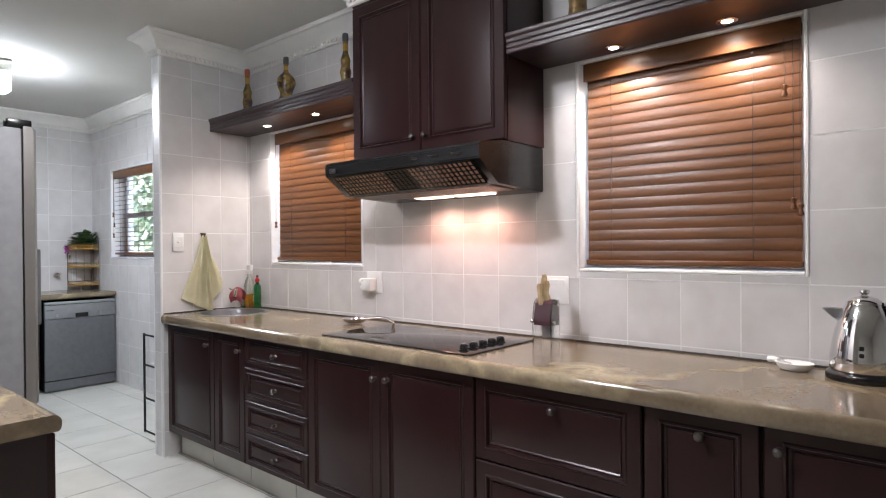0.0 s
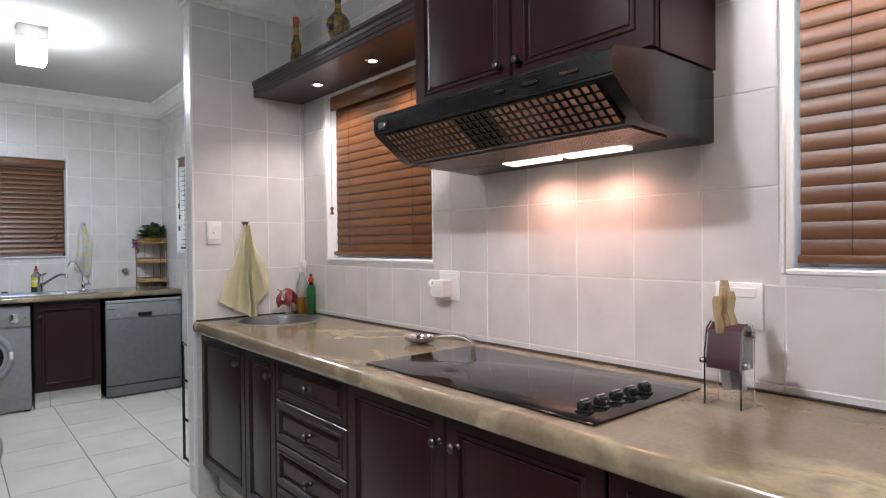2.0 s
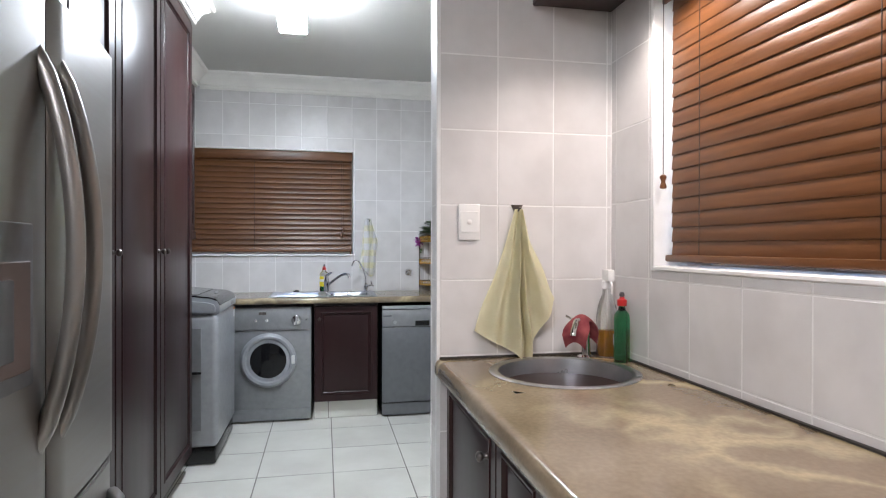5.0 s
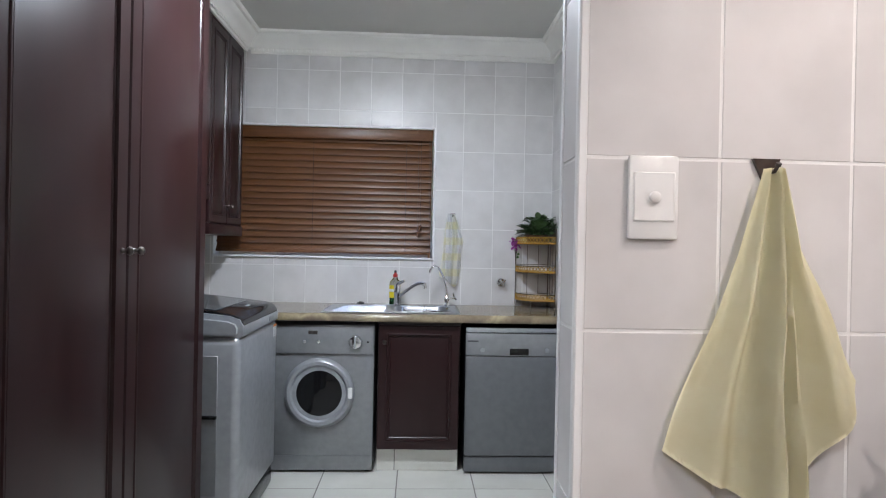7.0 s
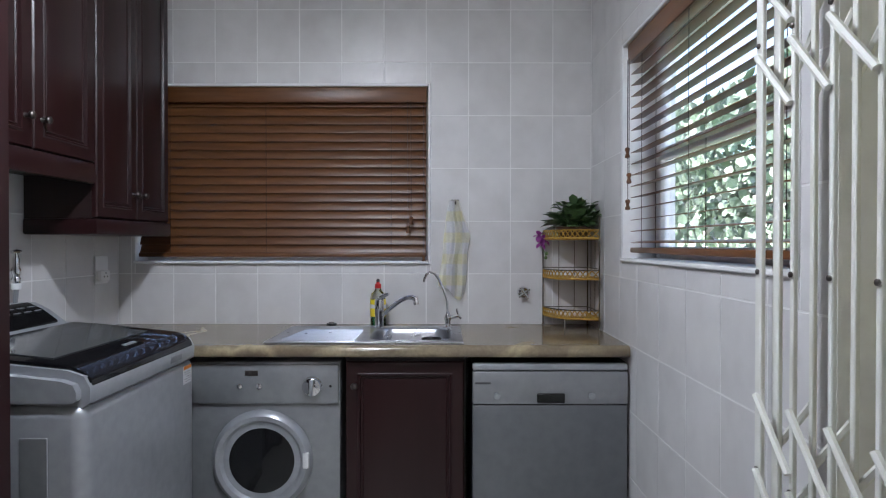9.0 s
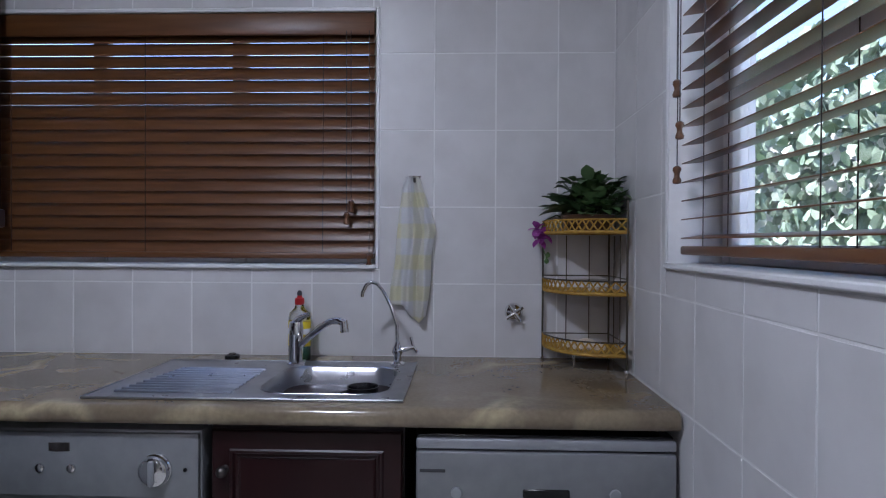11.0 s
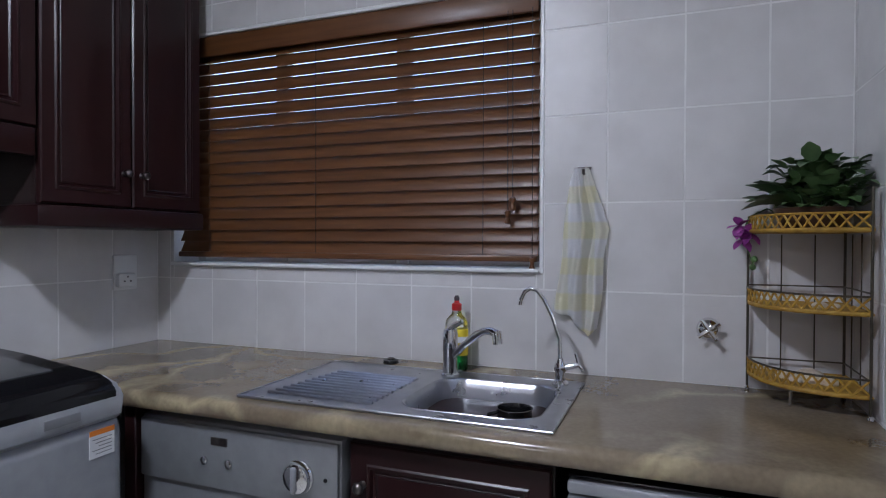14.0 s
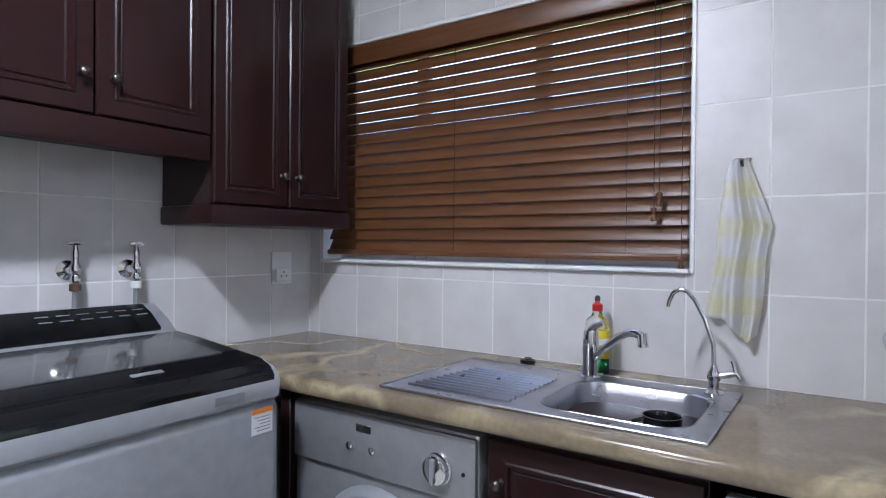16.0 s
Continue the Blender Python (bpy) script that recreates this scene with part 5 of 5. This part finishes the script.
part("base", turned([(0.098, 0), (0.100, 0.006), (0.098, 0.018), (0.088, 0.026), (0.08, 0.027)], 40), M_BLACK, ke)
part("body", turned([(0.086, 0.027), (0.089, 0.035), (0.088, 0.07), (0.080, 0.12), (0.068, 0.17), (0.056, 0.205), (0.046, 0.222)], 44), M_CHROME, ke)
part("lid", turned([(0.048, 0.221), (0.046, 0.228), (0.030, 0.240), (0.010, 0.246), (0.008, 0.250), (0.014, 0.256), (0.012, 0.264), (0.002, 0.267)], 32), M_CHROME, ke)
b = prism([(-0.060, 0.165), (-0.105, 0.205), (-0.096, 0.207), (-0.050, 0.205)], "y", -0.018, 0.018)
part("spout", b, M_SINK, ke)
part("handle", tube([(0.05, 0, 0.225), (0.085, 0, 0.222), (0.118, 0, 0.19), (0.125, 0, 0.13), (0.115, 0, 0.075), (0.088, 0, 0.055)], 0.011, 10), M_BLACK, ke)
for z in (0.075, 0.095):
    part("gauge_window", box(-0.006, 0.006, -0.0905, -0.080, z, z + 0.012, 0.002, 1), M_BLACK, ke)

# ---- bottles on the shelves ----


def oil(x, y, prof, cap, label):
    ob = thing("oil_bottle", Matrix.Translation((x, y, 2.1225)), label, "bottle", "decorative bottles on the shelf")
    prof = [(r * 1.05, z * 1.14) for r, z in prof]
    part("bottle", turned(prof, 26), M_OIL, ob)
    z = prof[-1][1]
    part("neck_band", turned([(0.0135, z - 0.05), (0.0145, z - 0.049), (0.0145, z - 0.012), (0.0135, z - 0.011)], 16), M_RAFFIA, ob)
    part("stopper", turned([(0.013, z), (0.016, z + 0.004), (0.017, z + 0.028), (0.015, z + 0.045), (0.003, z + 0.048)], 16), cap, ob)


wavy = [(0.026, 0), (0.029, 0.01), (0.031, 0.03), (0.024, 0.055), (0.025, 0.065), (0.030, 0.09), (0.023, 0.118), (0.024, 0.13), (0.026, 0.15), (0.017, 0.175), (0.013, 0.19), (0.013, 0.235)]
oil(-4.37, 3.42, wavy, mat("red_wax", (0.45, 0.09, 0.03), 0.4), "slim wavy bottle of layered pickles with red stopper")
oil(-3.945, 3.42, [(0.044, 0), (0.048, 0.012), (0.048, 0.035), (0.036, 0.06), (0.034, 0.075), (0.045, 0.10), (0.054, 0.125), (0.050, 0.15), (0.034, 0.17), (0.016, 0.185), (0.013, 0.20), (0.013, 0.225)],
    M_INK, "bulbous bottle of layered pickles with black stopper")
oil(-3.40, 3.42, wavy, M_INK, "slim wavy bottle of layered pickles with black stopper")
M_GOLD = mat("gilded_ceramic", (0.30, 0.20, 0.08), 0.3, 0.4, (0.10, 0.05, 0.02), 30, 0.5, 90)
for x, s in ((-2.02, 1.0), (-1.60, 1.3)):
    ob = thing("vase", Matrix.Translation((x, 3.42, 2.1225)), "mottled gold and brown ceramic vase on the shelf", "vase", "vases on the shelf")
    part("body", turned([(0.034 * s, 0), (0.038 * s, 0.006), (0.040 * s, 0.04), (0.034 * s, 0.09), (0.038 * s, 0.16), (0.046 * s, 0.22), (0.042 * s, 0.225), (0.030 * s, 0.16), (0.01, 0.15)], 26), M_GOLD, ob)

# ---- black rack on the pillar ----
rk = thing("wire_rack", Matrix.Translation((XP1 - T, 3.025, 0)), "black metal rack fixed to the narrow wall", "rack")
part("upright", tube([(-0.31, 0, 0.06), (-0.31, 0, 0.72)], 0.008, 8), M_BLACK, rk)
for z in (0.07, 0.29, 0.51, 0.71):
    part("prong", tube([(-0.31, 0, z), (-0.001, 0, z)], 0.007, 8), M_BLACK, rk)

# ---- laundry sink ----
sk = thing("laundry_sink", Matrix.Translation((0, 0, TOP)), "stainless steel sink with ribbed drainer set in the worktop", "sink")
x0, x1, y0, y1 = LS
HB = (-7.43, -7.105, 2.605, 2.94)


def rounded(x0, x1, y0, y1, r, n=8):
    out = []
    for cx, cy, a0 in ((x1 - r, y1 - r, 0), (x0 + r, y1 - r, 90), (x0 + r, y0 + r, 180), (x1 - r, y0 + r, 270)):
        for i in range(n + 1):
            a = radians(a0 + 90 * i / n)
            out.append((cx + r * math.cos(a), cy + r * math.sin(a)))
    return out


bm = bmesh.new()
prev = None
mid = ((HB[0] + HB[1]) / 2, (HB[2] + HB[3]) / 2)
for k, z, rr in ((0.0, 0.006, 0.075), (0.004, 0.003, 0.075), (0.010, -0.02, 0.07), (0.018, -0.095, 0.06), (0.045, -0.108, 0.05), (0.13, -0.110, 0.02)):
    ring_ = [bm.verts.new((x, y, z)) for x, y in rounded(HB[0] + k, HB[1] - k, HB[2] + k, HB[3] - k, rr)]
    if prev:
        for i in range(len(ring_)):
            bm.faces.new((prev[i], prev[(i + 1) % len(ring_)], ring_[(i + 1) % len(ring_)], ring_[i]))
    prev = ring_
bm.faces.new(prev)
bmesh.ops.recalc_face_normals(bm, faces=bm.faces[:])
bmesh.ops.reverse_faces(bm, faces=bm.faces[:])
bmesh.ops.solidify(bm, geom=bm.faces[:], thickness=-0.0015)
part("bowl", bm, M_SINK, sk)
bm = bmesh.new()
out = rounded(x0, x1, HB[2] - 0.02, y1, 0.012)
inn = rounded(HB[0], HB[1], HB[2], HB[3], 0.075)
va = [bm.verts.new((x, y, 0.006)) for x, y in out]
vb = [bm.verts.new((x, y, 0.006)) for x, y in inn]
vc = [bm.verts.new((x, y, 0.0005)) for x, y in out]
for i in range(len(va)):
    j = (i + 1) % len(va)
    bm.faces.new((va[i], va[j], vb[j], vb[i]))
    bm.faces.new((vc[i], vc[j], va[j], va[i]))
bmesh.ops.recalc_face_normals(bm, faces=bm.faces[:])
part("rim", bm, M_SINK, sk, smooth=None)
part("drainer", box(x0, x1, y0, HB[2] - 0.020, 0.0005, 0.0045, 0.0018, 1), M_SINK, sk)
for i in range(11):
    xx = x1 - 0.055 - i * 0.026
    part("drainer_rib", tube([(xx, y0 + 0.05 + 0.004 * i, 0.0055), (xx, HB[2] - 0.05, 0.0055)], 0.005, 8), M_SINK, sk)
part("rim_bead", tube([(x0 + 0.004, y0, 0.004), (x1 - 0.002, y0, 0.004), (x1 - 0.002, y1, 0.004), (x0 + 0.004, y1, 0.004)], 0.0035, 8, None, True), M_SINK, sk)
mt = thing("mixer_tap", Matrix.Translation((-7.455, 2.617, TOP + 0.006)), "chrome lever mixer tap with swivel spout", "tap")
part("body", turned([(0.026, 0), (0.026, 0.004), (0.021, 0.008), (0.020, 0.06), (0.0215, 0.064), (0.0215, 0.115), (0.019, 0.128), (0.006, 0.134)], 24), M_CHROME, mt)
part("lever", tube([(0.0, 0.0, 0.128), (0.012, 0.018, 0.143), (0.03, 0.045, 0.155)], [0.013, 0.011, 0.007], 10), M_CHROME, mt)
part("spout", tube([(0.005, 0.012, 0.055), (0.03, 0.045, 0.085), (0.065, 0.095, 0.125), (0.085, 0.125, 0.142), (0.10, 0.15, 0.145), (0.112, 0.168, 0.142), (0.114, 0.171, 0.115)],
                   [0.010, 0.010, 0.010, 0.010, 0.011, 0.013, 0.013], 12), M_CHROME, mt)
ft = thing("filter_tap", Matrix.Translation((-7.455, 2.925, TOP + 0.006)), "slim chrome gooseneck filter-water tap", "tap")
part("base", turned([(0.022, 0), (0.022, 0.005), (0.013, 0.012), (0.011, 0.03), (0.016, 0.038), (0.016, 0.052), (0.010, 0.060), (0.008, 0.07)], 20), M_CHROME, ft)
part("neck", tube([(0, 0, 0.06), (0, -0.002, 0.12), (0, -0.022, 0.18), (0, -0.045, 0.225), (0, -0.062, 0.245), (0, -0.080, 0.250), (0, -0.096, 0.240), (0, -0.106, 0.218), (0, -0.108, 0.205)], 0.006, 10), M_CHROME, ft)
hd = part("lever", tube([(0, 0.008, 0.045), (0.0, 0.035, 0.052), (0, 0.050, 0.055)], [0.009, 0.008, 0.006], 10), M_CHROME, ft)
part("lever_grip", tube([(0, 0.040, 0.085), (0, 0.047, 0.058), (0, 0.060, 0.040)], [0.005, 0.0045, 0.005], 8), M_CHROME, hd)
mug = thing("mug", Matrix.Translation((-7.250, 2.855, TOP - 0.1085)), "black mug standing in the sink on a plate", "mug")
part("cup", turned([(0.034, 0.012), (0.040, 0.016), (0.041, 0.095), (0.043, 0.10), (0.040, 0.10), (0.037, 0.09), (0.035, 0.022), (0.003, 0.02)], 28), M_BLACK, mug)
part("handle", tube([(0.0, -0.040, 0.085), (0.008, -0.06, 0.08), (0.01, -0.066, 0.055), (0.004, -0.055, 0.035), (0.0, -0.040, 0.03)], 0.005, 8), M_BLACK, mug)
sc = thing("saucer", Matrix.Translation((-7.280, 2.872, TOP - 0.1085)), "white saucer in the sink under the mug", "saucer")
part("plate", turned([(0.035, 0.0), (0.045, 0.002), (0.068, 0.012), (0.07, 0.014), (0.066, 0.0135), (0.042, 0.006), (0.003, 0.005)], 30), M_PLASTIC, sc)
pg = thing("sink_plug", Matrix.Translation((-7.555, 2.383, TOP)), "black rubber sink plug on the worktop", "plug")
part("stopper", turned([(0.020, 0), (0.024, 0.003), (0.023, 0.012), (0.012, 0.015), (0.008, 0.015)], 20), M_BLACK, pg)
part("ring", tube([(0.010 * math.cos(a * 0.628), 0.010 * math.sin(a * 0.628), 0.016) for a in range(10)], 0.002, 6, None, True), M_PEWTER, pg)
g2 = soap(Matrix.Translation((-7.555, 2.600, TOP)), "half-full clear washing-up liquid bottle with yellow label", M_CLEAR, None, 75)
b = turned([(0.028, 0.004), (0.031, 0.008), (0.031, 0.075), (0.003, 0.076)], 24)
for v in b.verts:
    v.co.y *= 0.66
part("liquid", b, M_GREENSOAP, g2, "green liquid")
b = turned([(0.0374, 0.045), (0.0378, 0.046), (0.0378, 0.122), (0.0374, 0.123)], 28)
for v in b.verts:
    v.co.y *= 0.685
lb2 = part("label", b, M_LABEL, g2, "yellow label with white lettering band")
b = turned([(0.0380, 0.083), (0.0383, 0.084), (0.0383, 0.100), (0.0380, 0.101)], 28)
for v in b.verts:
    v.co.y *= 0.69
part("label_band", b, M_PAPER, lb2)

# stop valve, wall taps
vl = thing("stop_valve", pose(XB + T, 3.288, 1.03, 0, 0, 90), "small round chrome stop valve on the tiles", "valve")
part("rose", turned([(0.030, 0), (0.030, 0.003), (0.024, 0.012), (0.014, 0.018), (0.012, 0.03)], 24, None, pose(0, 0, 0, 90, 0, 0)), M_CHROME, vl)
for a in range(4):
    c, s = math.cos(radians(35 + 90 * a)), math.sin(radians(35 + 90 * a))
    part("spoke", tube([(0, -0.034, 0), (0.026 * c, -0.036, 0.026 * s), (0.032 * c, -0.036, 0.032 * s)], [0.008, 0.005, 0.006], 8), M_CHROME, vl)
for x, cap in ((-6.70, M_TERRA), (-6.872, M_PLASTIC)):
    wt = thing("wall_tap", pose(x, YLEFT + T, 1.16, 0, 0, 180), "chrome washing-machine tap with grey hose on the tiles", "tap", "washing machine taps")
    part("rose", turned([(0.028, 0), (0.028, 0.004), (0.014, 0.012), (0.011, 0.05)], 20, None, pose(0, 0, 0, 90, 0, 0)), M_CHROME, wt)
    part("body", turned([(0.010, -0.040), (0.014, -0.034), (0.014, -0.018), (0.011, -0.012), (0.015, 0.0), (0.015, 0.012), (0.010, 0.022), (0.011, 0.05), (0.009, 0.056), (0.005, 0.075)], 16, None, Matrix.Translation((0, -0.055, 0))), M_CHROME, wt)
    part("handle", tube([(-0.021, -0.055, 0.075), (0, -0.055, 0.077), (0.021, -0.055, 0.075)], [0.006, 0.008, 0.006], 8), M_CHROME, wt)
    h = part("hose_nut", turned([(0.012, -0.058), (0.015, -0.056), (0.015, -0.038), (0.011, -0.036)], 12, None, Matrix.Translation((0, -0.055, 0))), cap, wt)
    part("hose", tube([(0, -0.055, -0.056), (0, -0.052, -0.10), (0.002, -0.045, -0.16), (0.004, -0.035, -0.26)], 0.008, 8), M_SILVER2, h)

# ---- corner rack with plants ----
RX, RY = XB + 0.012, YL - 0.012
rack = thing("corner_rack", Matrix.Translation((RX, RY, TOP)), "three-tier corner rack of wire and yellow cane", "rack")
A = 0.222
for x, y in ((0.01, -0.01), (0.01, -A), (A, -0.01)):
    p = part("post", tube([(x, y, 0.0), (x, y, 0.50 if (x, y) != (0.01, -A) else 0.44)], 0.0032, 8), M_WIRE, rack)
    part("ball_foot", turned([(0.003, 0.0), (0.006, 0.003), (0.006, 0.008), (0.003, 0.012)], 10, None, Matrix.Translation((x, y, 0))), M_CHROME, p)
part("front_foot", tube([(A * 0.66, -A * 0.66, 0.0), (A * 0.66, -A * 0.66, 0.045)], 0.003, 8), M_CHROME, rack)
front = [(0.01 + (A - 0.01) * math.sin(radians(a)) ** 0.85, -0.01 - (A - 0.01) * math.cos(radians(a)) ** 0.85) for a in np.linspace(0, 90, 15)]
edge = [(0.006, -0.006)] + [(float(x), float(y)) for x, y in front]
for z in (0.048, 0.225, 0.405):
    tr = part("tray", prism(edge, "z", z, z + 0.006), M_RAFFIA, rack, "woven yellow cane tray")
    part("tray_rim", tube([(x, y, z + 0.003) for x, y in edge], 0.0055, 8, None, True), M_RAFFIA, tr)
    part("tray_rim", tube([(x, y, z + 0.040) for x, y in edge[1:]], 0.0028, 6), M_WIRE if z < 0.3 else M_RAFFIA, tr)
    for k in range(0, 14):
        for s in (0, 1):
            p, q = edge[1 + k], edge[2 + k]
            pts = [(p[0], p[1], z + (0.006 if s else 0.040)), (q[0], q[1], z + (0.040 if s else 0.006))]
            part("cane_lattice", tube(pts, 0.0026, 5), M_RAFFIA, tr)
for z in (0.085, 0.272):
    part("rail", tube([(0.01, -A, z), (0.01, -0.01, z), (A, -0.01, z)], 0.002, 6), M_WIRE, rack)
for k in (0.33, 0.66):
    part("back_wire", tube([(0.01, -A * k, 0.05), (0.01, -A * k, 0.40)], 0.0018, 6), M_WIRE, rack)
    part("back_wire", tube([(A * k, -0.01, 0.05), (A * k, -0.01, 0.40)], 0.0018, 6), M_WIRE, rack)
base = rack.matrix_world @ Matrix.Translation((0, 0, 0.4115))
rng = random.Random(11)
pot = thing("potted_plant", base @ Matrix.Translation((0.098, -0.098, 0)), "leafy green plants in a low brown pot", "plant")
b = turned([(0.060, 0), (0.066, 0.004), (0.080, 0.045), (0.082, 0.05), (0.076, 0.05), (0.072, 0.044), (0.004, 0.042)], 24)
part("pot", b, M_TERRA, pot)


def leaf(bm, root, way, length, width, curl, n=5):
    way = Vector(way).normalized()
    side = way.cross(Vector((0, 0, 1)))
    side = side.normalized() if side.length > 0.01 else Vector((1, 0, 0))
    up = side.cross(way)
    prev = None
    for i in range(n + 1):
        s = i / n
        c = Vector(root) + way * length * s + Vector((0, 0, -curl * length * s * s))
        w = width * (math.sin(math.pi * (0.08 + 0.90 * s)) ** 0.8) * 0.5
        cur = [bm.verts.new(c - side * w + up * w * 0.25), bm.verts.new(c), bm.verts.new(c + side * w + up * w * 0.25)]
        if prev:
            bm.faces.new((prev[0], prev[1], cur[1], cur[0]))
            bm.faces.new((prev[1], prev[2], cur[2], cur[1]))
        prev = cur


for i in range(10):
    bm = bmesh.new()
    a = radians(rng.uniform(225, 330))
    leaf(bm, (0.01 * math.cos(a), 0.01 * math.sin(a) - 0.03, 0.052), (math.cos(a) * 0.8, math.sin(a), rng.uniform(0.35, 1.3)), rng.uniform(0.10, 0.14), rng.uniform(0.085, 0.11), rng.uniform(0.05, 0.45))
    part("large_leaf", bm, M_LEAF, pot, smooth=80)
bm = bmesh.new()
for i in range(330):
    a = rng.uniform(0, 6.28)
    r0 = rng.uniform(0, 0.085)
    root = (r0 * math.cos(a) + 0.005, r0 * math.sin(a) + 0.015, 0.05 + rng.uniform(0, 0.105))
    leaf(bm, root, (math.cos(a) * 0.8, math.sin(a) * 0.8, rng.uniform(0.1, 1.2)), rng.uniform(0.03, 0.055), rng.uniform(0.026, 0.044), rng.uniform(0, 0.6), 3)
tagged(part("small_leaves", bm, M_LEAF, pot, smooth=80), kind="stuff")
for i in range(9):
    a = rng.uniform(0, 6.28)
    part("stem", tube([(0.02 * math.cos(a), 0.02 * math.sin(a), 0.05), (0.04 * math.cos(a), 0.04 * math.sin(a), 0.10), (0.052 * math.cos(a), 0.052 * math.sin(a), 0.145)], 0.0022, 5), M_LEAF, pot)
orc = thing("orchid_flower", rack.matrix_world @ Matrix.Translation((0.04, -A - 0.012, 0.40)), "purple orchid spray hanging over the rack's edge", "flower")
part("stem", tube([(0.0, 0.09, 0.045), (0.0, 0.05, 0.065), (0.0, 0.01, 0.045), (0.004, -0.005, 0.0), (0.008, 0.01, -0.05), (0.01, 0.02, -0.075)], 0.0018, 6), M_LEAF, orc)
for dz, dy in ((0.022, -0.012), (-0.012, -0.004), (0.002, 0.012)):
    bm = bmesh.new()
    for k in range(5):
        a = radians(72 * k + 20 + dz * 900)
        leaf(bm, (0.008, dy, dz), (0.5, math.cos(a), math.sin(a)), 0.034, 0.028, 0.15, 4)
    part("blossom", bm, M_PETAL, orc, smooth=80)
for z, y in ((-0.062, 0.022), (-0.082, 0.018)):
    part("bud", turned([(0.002, -0.008), (0.007, -0.004), (0.008, 0.002), (0.003, 0.009)], 10, None, Matrix.Translation((0.01, y, z))), M_LEAF, orc)
for i, (x, y, tier, s) in enumerate(((0.105, -0.10, 0.054, 0.030), (0.13, -0.07, 0.054, 0.020), (0.085, -0.15, 0.054, 0.016), (0.15, -0.09, 0.231, 0.015), (0.125, -0.055, 0.231, 0.010), (0.12, -0.13, 0.054, 0.014))):
    sh = thing("seashell", rack.matrix_world @ Matrix.Translation((x, y, tier)) @ pose(0, 0, 0, 0, 0, 40 * i), "pale ribbed seashell lying on the rack", "seashell", "seashells")
    b = bmesh.new()
    bmesh.ops.create_icosphere(b, subdivisions=3, radius=1)
    for v in b.verts:
        a = math.atan2(v.co.y, v.co.x)
        k = 1 + 0.10 * math.sin(9 * a)
        v.co = Vector((v.co.x * s * k * 1.2, v.co.y * s * k, max(0.0, v.co.z + 0.35) * s * 0.75))
    part("shell", b, M_SHELLW, sh, smooth=50)

# ---- tiles, last ----
for job in TILE_JOBS:
    wall_ob, m, area, holes, ul, vl, du, dv, *rest = job
    if rest:
        lay_tiles(wall_ob, m, area, holes, ul, vl, du, dv, 0.006, M_FLOOR)
    else:
        lay_tiles(wall_ob, m, area, holes, ul, vl, du, dv, T, M_TILE)
flat = Matrix.Translation((0, 0, -T)) @ pose(0, 0, 0, -90, 0, 0)
lay_tiles(floor, flat, (XB, 1.6, 1.34, 3.62), [], -6.43, 2.65, 0.405, 0.405, T, M_FLOOR, 0.006)
lay_tiles(floor, flat, (-2.5, 1.6, -1.2, 1.34), [], -6.43, 2.65, 0.405, 0.405, T, M_FLOOR, 0.006)
